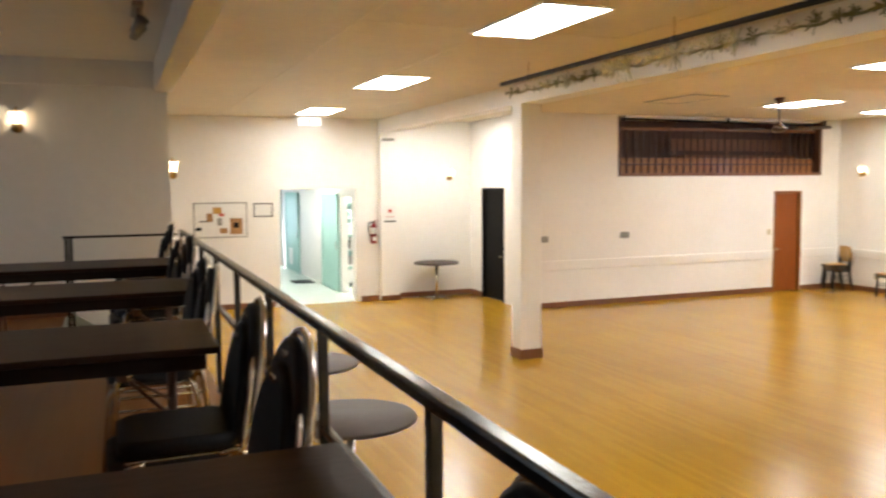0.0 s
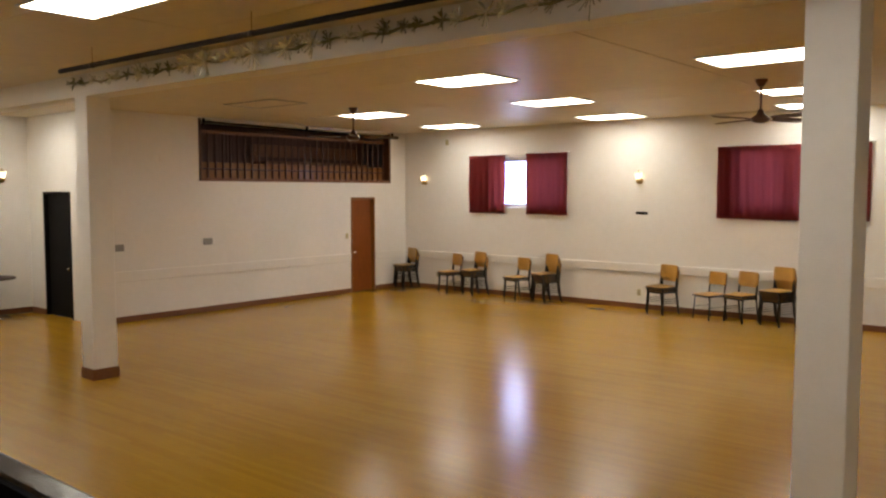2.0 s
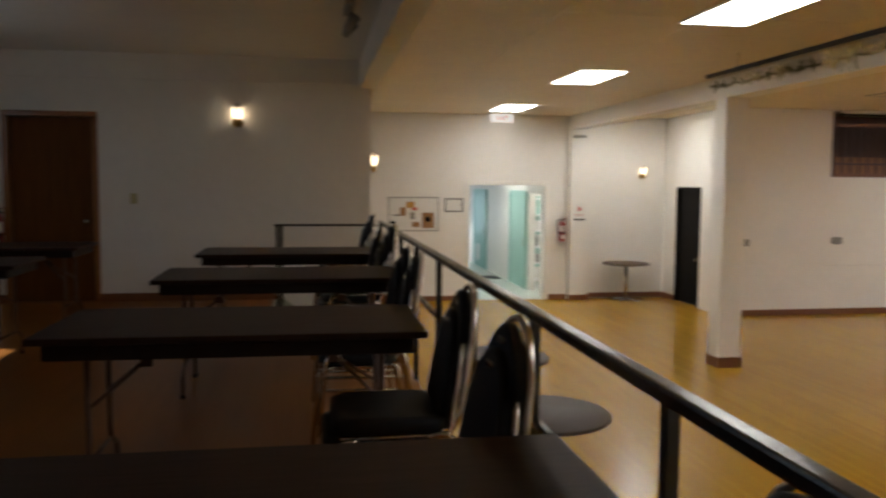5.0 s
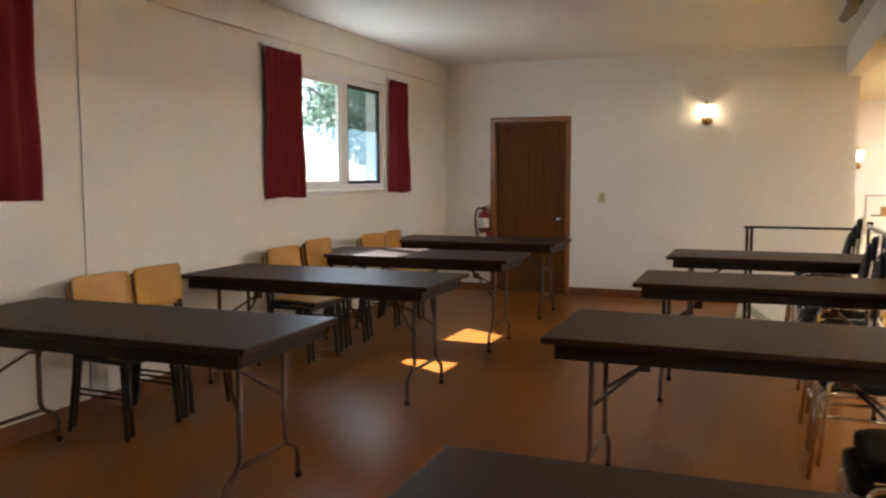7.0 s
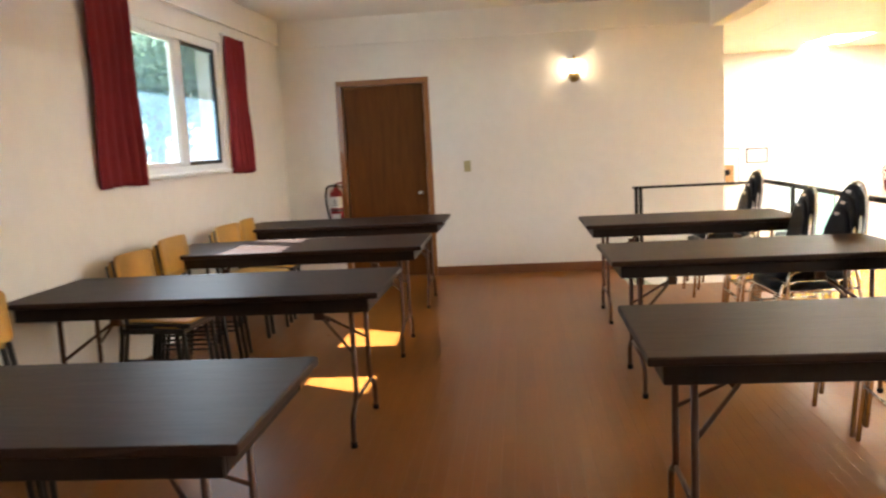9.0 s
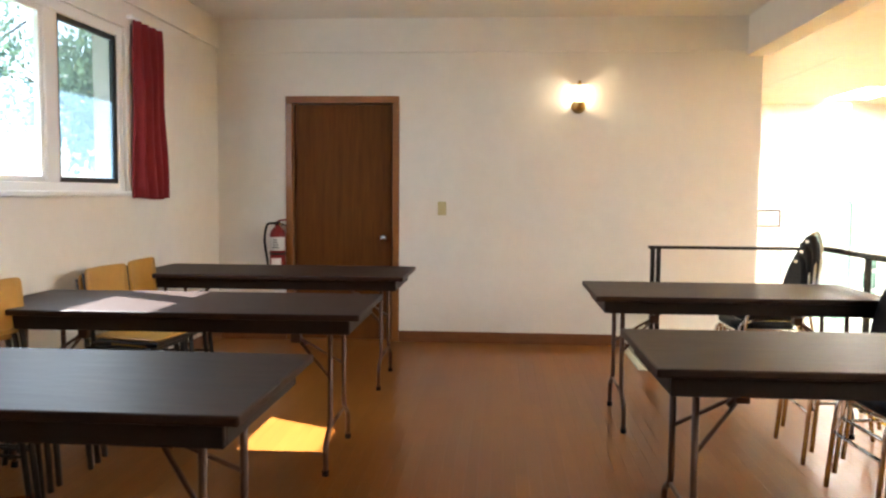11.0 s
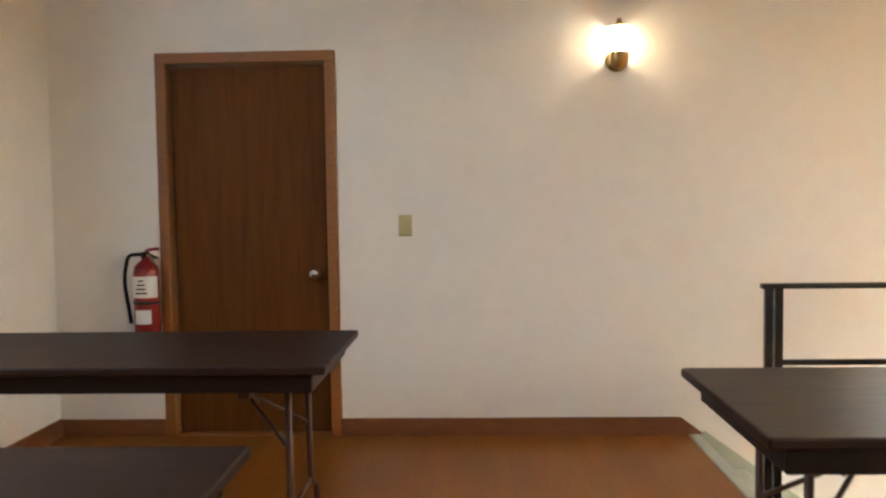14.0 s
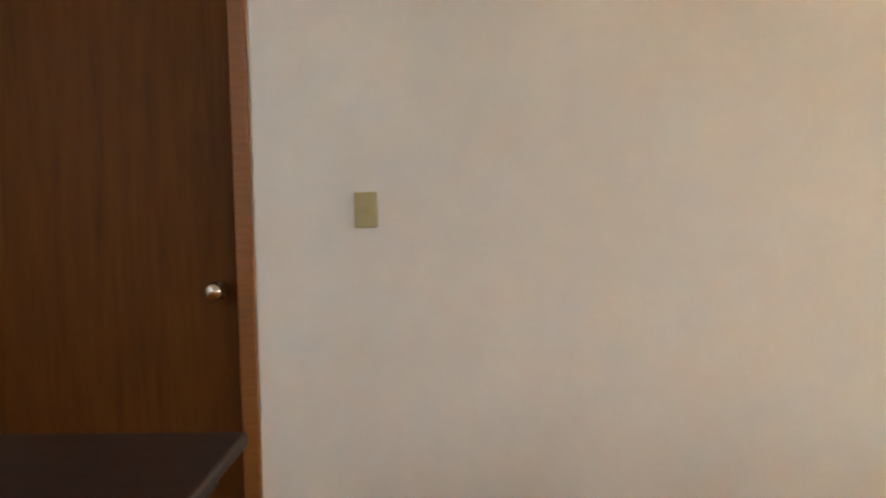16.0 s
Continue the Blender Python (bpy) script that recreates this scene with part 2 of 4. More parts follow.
HATCHWOOD = material("dark_plank_wood", (0.10, 0.034, 0.012), 0.5, grain=(0.05, 0.017, 0.007), stretch=(1, 1, 8), bump=0.2)
GOLD = material("gold_tinsel", (0.90, 0.88, 0.66), 0.22, 0.6, grain=(0.95, 0.94, 0.82))
GREEN = material("tinsel_green", (0.09, 0.10, 0.04), 0.4, grain=(0.2, 0.18, 0.08))
GREY = material("grey_plastic", (0.30, 0.29, 0.27), 0.5, grain=(0.26, 0.25, 0.23))
DARKLAM = material("brown_speckled_laminate", (0.085, 0.060, 0.049), 0.5, grain=(0.060, 0.042, 0.034), grain_scale=7, spec=0.25)
GRASS = material("lawn", (0.06, 0.10, 0.03), 0.9, grain=(0.09, 0.12, 0.04), stain=0.2, bump=0.5, bump_scale=20)
LEAF = material("leaves", (0.10, 0.16, 0.10), 0.5, grain=(0.14, 0.20, 0.13), translucent=0.55)
BARK = material("bark", (0.12, 0.085, 0.06), 0.9, grain=(0.07, 0.05, 0.035), bump=0.6, bump_scale=25)
EXITRED = material("exit_sign_face", (0.8, 0.75, 0.7), 0.5, grain=(0.75, 0.7, 0.66), emit=(1.0, 0.93, 0.85), strength=0.4)
REDINK = material("red_ink", (0.5, 0.05, 0.03), 0.6)
STEP = material("pale_green_stair_paint", (0.46, 0.50, 0.42), 0.5, grain=(0.40, 0.44, 0.36), stain=0.15, bump=0.15)
GLASS = bpy.data.materials.new("window_glass")
GLASS.use_nodes = True
gnt = GLASS.node_tree
gnt.nodes.remove(gnt.nodes["Principled BSDF"])
gt, gg, gm = gnt.nodes.new("ShaderNodeBsdfTransparent"), gnt.nodes.new("ShaderNodeBsdfGlossy"), gnt.nodes.new("ShaderNodeMixShader")
gg.inputs["Roughness"].default_value = 0.02
gm.inputs["Fac"].default_value = 0.07
gnt.links.new(gt.outputs["BSDF"], gm.inputs[1])
gnt.links.new(gg.outputs["BSDF"], gm.inputs[2])
# pale blue haze mixed into the panes to imitate outdoor glare
g_haze, g_sum = gnt.nodes.new("ShaderNodeBsdfTranslucent"), gnt.nodes.new("ShaderNodeMixShader")
g_haze.inputs["Color"].default_value = (0.45, 0.74, 1.0, 1)
g_sum.inputs["Fac"].default_value = 0.045
gnt.links.new(gm.outputs["Shader"], g_sum.inputs[1])
gnt.links.new(g_haze.outputs["BSDF"], g_sum.inputs[2])
gnt.links.new(g_sum.outputs["Shader"], gnt.nodes["Material Output"].inputs["Surface"])

SCREEN = bpy.data.materials.new("insect_screen_mesh")
SCREEN.use_nodes = True
snt = SCREEN.node_tree
s_clear, s_mix = snt.nodes.new("ShaderNodeBsdfTransparent"), snt.nodes.new("ShaderNodeMixShader")
snt.nodes["Principled BSDF"].inputs["Base Color"].default_value = (0.10, 0.13, 0.17, 1)
s_mix.inputs["Fac"].default_value = 0.3
snt.links.new(s_clear.outputs["BSDF"], s_mix.inputs[1])
snt.links.new(snt.nodes["Principled BSDF"].outputs["BSDF"], s_mix.inputs[2])
snt.links.new(s_mix.outputs["Shader"], snt.nodes["Material Output"].inputs["Surface"])
# glows in place of daylight: whitens the panes, backlights curtains, streaks the floor
BRIGHT = material("glowing_backdrop", (0.6, 0.7, 0.8), 1.0, emit=(0.30, 0.38, 1.0), strength=5.6)

# ---- building helpers ----


def box(bm, lo, hi, m=None):
    """A box between two corners, optionally turned by m."""
    r = bmesh.ops.create_cube(bm, size=1)["verts"]
    c = Matrix.Translation([(a + b) / 2 for a, b in zip(lo, hi)]) @ Matrix.Diagonal((*[abs(b - a) for a, b in zip(lo, hi)], 1))
    bmesh.ops.transform(bm, matrix=(m @ c) if m else c, verts=r)
    return r


def rbox(lo, hi, r=0.01, seg=2):
    bm = bmesh.new()
    box(bm, lo, hi)
    bmesh.ops.bevel(bm, geom=bm.edges[:], offset=r, segments=seg, affect="EDGES", profile=0.5)
    return bm


def tube(bm, pts, r, seg=8, cap=True):
    """A round bar bent along points."""
    pts = [Vector(p) for p in pts]
    rings = []
    for i, p in enumerate(pts):
        a = (pts[i] - pts[i - 1]).normalized() if i else (pts[1] - pts[0]).normalized()
        b = (pts[i + 1] - pts[i]).normalized() if i < len(pts) - 1 else a
        d = (a + b).normalized() if (a + b).length > 1e-6 else a
        q = d.to_track_quat("Z", "Y")
        k = 1 / max(0.6, math.sqrt(max(0.0, (1 + a.dot(b)) / 2)))
        rings.append([bm.verts.new(p + q @ Vector((r * k * math.cos(t), r * k * math.sin(t), 0))) for t in [2 * math.pi * j / seg for j in range(seg)]])
    for u, v in zip(rings, rings[1:]):
        best = min(range(seg), key=lambda s: sum((u[j].co - v[(j + s) % seg].co).length for j in range(seg)))
        for j in range(seg):
            f = bm.faces.new((u[j], u[(j + 1) % seg], v[(j + 1 + best) % seg], v[(j + best) % seg]))
            f.smooth = True
    if cap:
        bm.faces.new(rings[0][::-1])
        bm.faces.new(rings[-1])


def arc(points, n=5, r=0.05):
    """Rounds the corners of a polyline."""
    p = [Vector(q) for q in points]
    out = [p[0]]
    for a, b, c in zip(p, p[1:], p[2:]):
        u, v = (a - b).normalized(), (c - b).normalized()
        k = min(r, (a - b).length * 0.45, (c - b).length * 0.45)
        s, e = b + u * k, b + v * k
        for i in range(n + 1):
            t = i / n
            out.append((1 - t) ** 2 * s + 2 * t * (1 - t) * b + t * t * e)
    out.append(p[-1])
    return out


def lathe(bm, profile, seg=20, m=None):
    """Turns a profile of (radius, z) about the z axis."""
    rings = []
    for r, z in profile:
        if r < 1e-5:
            rings.append([bm.verts.new((0, 0, z))])
        else:
            rings.append([bm.verts.new((r * math.cos(2 * math.pi * j / seg), r * math.sin(2 * math.pi * j / seg), z)) for j in range(seg)])
    for u, v in zip(rings, rings[1:]):
        for j in range(seg):
            q = [u[j % len(u)], u[(j + 1) % len(u)], v[(j + 1) % len(v)], v[j % len(v)]]
            q = list(dict.fromkeys(q))
            if len(q) > 2:
                f = bm.faces.new(q)
                f.smooth = True
    if m:
        bmesh.ops.transform(bm, matrix=m, verts=[v for ring in rings for v in ring])


def part(name, bm, mat, parent=None, label=""):
    """Links a bmesh as one mesh object under a thing or a part."""
    bmesh.ops.recalc_face_normals(bm, faces=bm.faces[:])
    me = bpy.data.meshes.new(name)
    bm.to_mesh(me)
    bm.free()
    me.materials.append(mat)
    ob = new(name, me)
    if parent:
        ob.parent = parent
    if label:
        ob["label"] = label
    return ob


def thing(name, at, label, category, group="", rz=0.0):
    ob = new(name)
    ob.matrix_world = pose(*at, 0, 0, rz)
    return tagged(ob, label, category, group)


def structure(name, bm, mat, label, category):
    return tagged(part(name, bm, mat), label, category, kind="structure")


def bx(lo, hi):
    bm = bmesh.new()
    box(bm, lo, hi)
    return bm


def wall_boxes(axis, plane, thick, u0, u1, z0, z1, holes=()):
    """A wall normal to an axis, from plane to plane + thick, with openings (ua, ub, za, zb) through it."""
    bm = bmesh.new()

    def slab(a, b, c, d):
        if b - a > 1e-4 and d - c > 1e-4:
            p, q = sorted((plane, plane + thick))
            box(bm, (p, a, c) if axis == "x" else (a, p, c), (q, b, d) if axis == "x" else (b, q, d))
    at = u0
    for a, b, c, d in sorted(holes):
        slab(at, a, z0, z1)
        slab(a, b, z0, c)
        slab(a, b, d, z1)
        at = b
    slab(at, u1, z0, z1)
    return bm


# ---- the building ----
ZH, PCZ, HCZ = -0.95, 2.74, 2.68
WX, RX = -1.58, 3.02            # window wall of the platform, its open edge
YB = -13.0                       # back of the rooms
HX, HY = 17.08, 3.76             # far corner of the hall
WZ0, WZ1 = 1.27, 2.34
PWINDOWS = [(-3.42, -1.72), (-8.35, -6.65), (-12.1, -10.4)]
HWINDOWS = [(-0.68, 1.25), (-6.0, -4.1), (-11.0, -9.1)]

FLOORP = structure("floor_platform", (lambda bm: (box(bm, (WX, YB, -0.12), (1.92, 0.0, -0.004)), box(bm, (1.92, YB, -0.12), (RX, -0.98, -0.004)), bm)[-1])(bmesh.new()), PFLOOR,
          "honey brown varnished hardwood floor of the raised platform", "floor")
structure("floor_hall", bx((WX - 0.2, YB, ZH - 0.1), (HX, 6.2, ZH)), HFLOOR, "golden varnished hardwood dance floor", "floor")
structure("wall_platform_front", (lambda bm: (box(bm, (RX - 0.05, YB, ZH), (RX, -0.98, -0.12)), box(bm, (1.90, -1.0, ZH), (RX - 0.05, -0.98, -0.12)), bm)[-1])(bmesh.new()), WALL,
          "white painted face below the platform edge", "wall")
structure("wall_window_platform", wall_boxes("x", WX, -0.22, YB, 0.2, ZH, PCZ + 0.2, [(a, b, WZ0, WZ1) for a, b in PWINDOWS]), WALL,
          "off-white painted wall with deep window openings", "wall")
structure("wall_end", wall_boxes("y", 0.0, 0.16, WX, RX - 0.03, ZH, PCZ + 0.2, [(-0.955, -0.03, 0.0, 2.07)]), WALL, "off-white painted end wall with a door opening", "wall")
structure("wall_back", bx((WX - 0.2, YB - 0.2, ZH), (HX + 0.2, YB, PCZ + 0.2)), WALL, "off-white painted back wall", "wall")
# out of sight, added as a stop behind the door opening
structure("wall_behind_door", bx((-1.4, 1.2, ZH), (0.4, 1.3, 2.7)), WALL, "unseen off-white wall closing the space behind the door", "wall")
structure("wall_hall_side", bx((RX - 0.16, 0.16, ZH), (RX - 0.03, 6.2, PCZ + 0.2)), HALL_WALL, "white painted side wall of the hall", "wall")
structure("ceiling_platform", bx((WX, YB, PCZ), (RX - 0.16, 0.0, PCZ + 0.1)), PCEIL, "off-white painted ceiling over the platform", "ceiling")
structure("beam_platform", bx((RX - 0.16, YB, 2.42), (RX + 0.02, 0.0, PCZ + 0.1)), WALL, "white painted beam along the platform edge", "beam")
structure("trim_end_wall", bx((WX, -0.035, 2.46), (RX - 0.16, 0.0, PCZ)), WALL, "off-white painted band at the head of the end wall", "trim")
structure("trim_window_wall", bx((WX, YB, 2.5), (WX + 0.03, -0.035, PCZ)), WALL, "off-white painted band at the head of the window wall", "trim")
structure("wall_bulletin", wall_boxes("y", 6.15, 0.16, RX - 0.1, 7.34, ZH, HCZ, [(5.32, 6.86, ZH, 1.32)]), HALL_WALL, "white painted wall with a wide opening to a corridor", "wall")
structure("pilaster", bx((7.34, 6.02, ZH), (7.72, 6.31, HCZ)), HALL_WALL, "white painted pilaster", "wall")
structure("wall_alcove", bx((7.72, 6.30, ZH), (9.6, 6.46, HCZ)), HALL_WALL, "white painted alcove wall", "wall")
structure("wall_black_door", wall_boxes("x", 9.43, 0.16, HY, 6.30, ZH, HCZ, [(4.73, 5.68, ZH, 1.27)]), HALL_WALL, "white painted wall with a black door", "wall")
def hatch_wall():
    bm = bmesh.new()
    for lo, hi in (((9.59, ZH), (15.30, 1.53)), ((15.30, 1.15), (16.0, 1.53)), ((16.0, ZH), (HX, 1.53)), ((9.59, 1.53), (11.43, HCZ)), ((16.53, 1.53), (HX, HCZ)), ((11.43, 2.62), (16.53, HCZ))):
        box(bm, (lo[0], HY, lo[1]), (hi[0], HY + 0.18, hi[1]))
    return bm


structure("wall_hatch", hatch_wall(), HALL_WALL, "white painted hall wall with a long high opening and a door", "wall")
structure("wall_window_hall", wall_boxes("x", HX, 0.25, YB, HY + 0.2, ZH, HCZ + 0.3, [(a, b, 0.95, 2.05) for a, b in HWINDOWS]), HALL_WALL, "white painted hall wall with curtained windows", "wall")


def panel_ceiling():
    bm = bmesh.new()
    box(bm, (RX + 0.02, YB, HCZ + 0.02), (HX, 6.3, HCZ + 0.12))
    x = RX + 0.02
    while x < HX - 0.01:
        x2 = min(x + 1.22, HX)
        y = YB
        while y < 6.3:
            y2 = min(y + 2.44, 6.3)
            box(bm, (x + 0.003, y + 0.003, HCZ + random.uniform(0, 0.003)), (x2 - 0.003, y2 - 0.003, HCZ + 0.02))
            y = y2
        x = x2
    return bm


structure("ceiling_hall", panel_ceiling(), CEILING, "tan glossy panelled hall ceiling with fine joints", "ceiling")
structure("beam_hall", bx((7.36, YB, 2.42), (7.64, 6.02, HCZ)), HALL_WALL, "white painted ceiling beam on columns", "beam")
for y in (0.1, -8.15):
    c = structure("column", rbox((7.35, y - 0.14, ZH), (7.65, y + 0.14, 2.42), 0.008), HALL_WALL, "white painted square column with a wooden foot", "column")
    part("column_foot", rbox((7.335, y - 0.155, ZH), (7.665, y + 0.155, ZH + 0.13), 0.006), BASE, c)


# unseen roof slab and walls added to seal out sky; overhang trims the sun
structure("roof", bx((WX - 1.05, YB - 0.5, 3.0), (HX + 0.6, 14.6, 3.1)), GREY, "unseen grey slab that blocks sky light and trims the sun", "roof")
structure("wall_seal_loft_back", bx((9.6, 5.3, ZH), (HX + 0.25, 5.4, 3.0)), GREY, "unseen grey wall sealing the loft against sky light", "wall")
structure("wall_seal_loft_side", bx((HX, HY + 0.2, ZH), (HX + 0.25, 5.3, 3.0)), GREY, "unseen grey wall sealing the side of the loft", "wall")
structure("wall_seal_end", bx((WX - 0.22, 1.3, ZH), (RX - 0.16, 1.4, 3.0)), GREY, "unseen grey wall sealing the space behind the end wall", "wall")
structure("wall_seal_alcove", bx((9.43, 6.30, ZH), (9.6, 6.5, 3.0)), GREY, "unseen grey wall sealing the alcove corner", "wall")

# baseboards and chair rail
for name, lo, hi in (("baseboard_window_wall", (WX, YB, 0), (WX + 0.014, 0.0, 0.10)), ("baseboard_end_left", (WX + 0.014, -0.014, 0), (-0.985, 0, 0.095)),
                     ("baseboard_hatch_left", (9.6, HY - 0.016, ZH), (15.26, HY, ZH + 0.10)), ("baseboard_hatch_right", (16.04, HY - 0.016, ZH), (HX - 0.016, HY, ZH + 0.10)),
                     ("baseboard_window_hall", (HX - 0.016, YB, ZH), (HX, HY, ZH + 0.10)), ("baseboard_alcove", (7.72, 6.284, ZH), (9.43, 6.30, ZH + 0.10)),
                     ("baseboard_pilaster", (7.325, 6.004, ZH), (7.735, 6.02, ZH + 0.10)), ("baseboard_bulletin_right", (6.95, 6.134, ZH), (7.325, 6.15, ZH + 0.10)),
                     ("baseboard_bulletin_left", (RX, 6.134, ZH), (5.23, 6.15, ZH + 0.10)), ("baseboard_black_door_wall", (9.414, 5.72, ZH), (9.43, 6.28, ZH + 0.10))):
    structure(name, rbox(lo, hi, 0.004, 1), BASE, "brown stained wooden baseboard", "baseboard")


def profile_run(name, path, mat, label):
    bm = bmesh.new()
    vs = [bm.verts.new(p) for p in path]
    f = bm.faces.new(vs)
    r = bmesh.ops.extrude_face_region(bm, geom=[f])
    bmesh.ops.translate(bm, vec=(0, -0.016, 0), verts=[v for v in r["geom"] if isinstance(v, bmesh.types.BMVert)])
    return structure(name, bm, mat, label, "baseboard")


profile_run("baseboard_end", [(0.0, 0, 0), (0.0, 0, 0.095), (1.84, 0, 0.095), (1.97, 0, 0.0)], BASE, "brown stained baseboard cut slanting at the stair head")
profile_run("stair_skirt", [(1.90, 0, -0.02), (1.97, 0, 0.02), (3.0, 0, -0.72), (3.0, 0, -0.92)], STEP, "pale green slanting skirting board beside the steps")
for name, lo, hi in (("trim_chair_rail_hatch", (9.6, HY - 0.03, -0.25), (15.26, HY, -0.07)), ("trim_chair_rail_hatch_right", (16.04, HY - 0.03, -0.25), (HX - 0.03, HY, -0.07)),
                     ("trim_chair_rail_window", (HX - 0.03, YB, -0.25), (HX, HY, -0.08))):
    structure(name, rbox(lo, hi, 0.008, 2), HALL_WALL, "white painted chair rail board along the hall wall", "chair rail")

# steps from the platform down to the hall
stair = tagged(new("staircase"), "pale green painted wooden steps beside the end wall", "stairs", kind="structure")
for i in range(4):
    part("step", rbox((1.92 + 0.275 * i, -0.975, ZH), (1.92 + 0.275 * (i + 1), -0.0, -0.19 * (i + 1)), 0.008), STEP, stair)
part("nosing", rbox((1.88, -0.975, -0.02), (1.935, -0.02, 0.008), 0.006), STEP, stair)

# railing of the platform
rail = thing("railing", (RX, -0.97, 0), "black enamelled steel railing along the platform edge", "railing")


def rel(p, o=(RX, -0.97, 0)):
    return tuple(a - b for a, b in zip(p, o))


part("handrail", rbox(rel((RX - 0.023, YB, 0.913)), rel((RX + 0.023, -0.94, 0.949)), 0.008), RAIL, rail, "black worn flat handrail")
part("handrail", rbox(rel((1.93, -0.99, 0.892)), rel((RX - 0.034, -0.95, 0.915)), 0.006), RAIL, rail)
part("midrail", rbox(rel((RX - 0.014, YB, 0.575)), rel((RX + 0.014, -0.96, 0.603)), 0.005), RAIL, rail)
part("midrail", rbox(rel((1.99, -0.982, 0.57)), rel((RX - 0.014, -0.958, 0.594)), 0.005), RAIL, rail)
for x, y in [(1.962, -0.97), (2.003, -0.97), (RX, -0.97)] + [(RX, -2.0 - 1.0 * k) for k in range(11)]:
    part("post", rbox(rel((x - 0.016, y - 0.016, -0.3 if x == RX else 0.0)), rel((x + 0.016, y + 0.016, 0.915 if x == RX else 0.893)), 0.004), RAIL, rail)


def door(name, at, w, h, rz, leaf_mat, frame_mat, label, knob_side=1, metal=CHROME, casing=0.06, leaf_in=0.05):
    """A flush door in its casing; local x across, front towards -y."""
    d = thing(name, at, label, "door", rz=rz)
    d["kind"] = "structure"
    part("door_leaf", rbox((0.012, leaf_in, 0.008), (w - 0.012, leaf_in + 0.04, h - 0.012), 0.003, 1), leaf_mat, d)
    for lo, hi in (((-casing, -0.016, 0), (0.0, 0.1, h)), ((w, -0.016, 0), (w + casing, 0.1, h)), ((-casing, -0.016, h), (w + casing, 0.1, h + casing))):
        part("casing", rbox(lo, hi, 0.006), frame_mat, d)
    for lo, hi in (((0.0, leaf_in + 0.042, 0), (0.012, 0.14, h)), ((w - 0.012, leaf_in + 0.042, 0), (w, 0.14, h)), ((0.012, leaf_in + 0.042, h - 0.012), (w - 0.012, 0.14, h))):
        part("door_stop", rbox(lo, hi, 0.002, 1), frame_mat, d)
    bm = bmesh.new()
    kx = w - 0.08 if knob_side > 0 else 0.08
    lathe(bm, [(0.0, 0.0), (0.032, 0.0), (0.032, 0.006), (0.012, 0.01), (0.011, 0.035), (0.024, 0.042), (0.03, 0.055), (0.024, 0.068), (0.0, 0.072)], 16, pose(kx, leaf_in, 0.89, 90, 0, 0))
    part("door_knob", bm, metal, d, "chrome door knob")
    return d


door("door_1", (-0.925, 0, 0), 0.865, 2.04, 0, DOOR, TRIM, "closed walnut brown flush door in a brown casing", casing=0.058)
door("door_2", (15.32, HY, ZH), 0.66, 2.08, 0, REDDOOR, TRIM, "closed red-brown flush door in a brown casing", -1, casing=0.045)
door("door_3", (9.43, 5.66, ZH), 0.91, 2.20, -90, BLACK, BLACK, "closed black painted door in a black casing", 1, casing=0.05)

# added where the floor is missing under the door and light leaked in
structure("threshold", rbox((-0.985, 0.001, -0.05), (0.0, 0.16, 0.006), 0.003, 1), TRIM, "brown wooden strip closing the floor gap under the door", "threshold")

# switches, outlets and small plates


def wall_plate(name, at, rz, w, h, mat, label, category, kind_parts):
    p = thing(name, at, label, category, rz=rz)
    part("plate", rbox((-w / 2, -0.008, -h / 2), (w / 2, 0.0, h / 2), 0.003), mat, p)
    if kind_parts == "toggle":
        part("toggle", rbox((-0.006, -0.022, -0.012), (0.006, -0.0085, 0.012), 0.002, 1), mat, p)
    elif kind_parts == "socket":
        for z in (-0.022, 0.022):
            part("socket", rbox((-0.016, -0.0105, z - 0.014), (0.016, -0.0085, z + 0.014), 0.001, 1), GREY, p)
    return p


wall_plate("light_switch", (0.365, 0, 1.15), 0, 0.072, 0.116, IVORY, "ivory plastic light switch beside the door", "light switch", "toggle")
wall_plate("wall_outlet", (9.80, HY, 0.34), 0, 0.16, 0.12, GREY, "grey double outlet plate on the hall wall", "outlet", "socket")
wall_plate("wall_outlet", (11.56, HY, 0.37), 0, 0.20, 0.12, GREY, "wide grey outlet plate on the hall wall", "outlet", "socket")
wall_plate("light_switch", (15.15, HY, 0.32), 0, 0.07, 0.116, IVORY, "ivory light switch beside the red-brown door", "light switch", "toggle")
wall_plate("wall_outlet", (HX, -2.32, -0.64), -90, 0.075, 0.12, IVORY, "ivory outlet low on the window wall", "outlet", "socket")
wall_plate("wall_outlet", (HX, 2.75, -0.62), -90, 0.075, 0.12, IVORY, "ivory outlet low on the window wall", "outlet", "socket")
wall_plate("thermostat", (HX, -2.35, 0.89), -90, 0.24, 0.05, BLACK, "small dark wall plate under the lamp", "wall plate", "")
wall_plate("junction_cover", (10.66, HY, 1.9), 0, 0.13, 0.13, HALL_WALL, "white painted square cover plate on the wall", "wall plate", "")
wall_plate("wall_sensor", (HX, 2.47, 2.42), -90, 0.09, 0.12, IVORY, "small ivory sensor near the ceiling", "sensor", "")
bm = bmesh.new()
tube(bm, [(WX + 0.005, -5.82, 0.1), (WX + 0.005, -5.82, 2.5)], 0.003, 6)
tagged(part("wall_cable", bm, GREY), "thin grey cable running up the wall", "cable")
fv = thing("floor_vent", (16.5, -1.72, ZH), "dark metal floor register beside the wall", "vent")
part("frame", rbox((-0.06, -0.17, 0.0), (0.06, 0.17, 0.006), 0.002, 1), LEG, fv)
for k in range(7):
    part("slat", bx((-0.045, -0.15 + 0.045 * k, 0.006), (0.045, -0.135 + 0.045 * k, 0.010)), DARKSTEEL, fv)
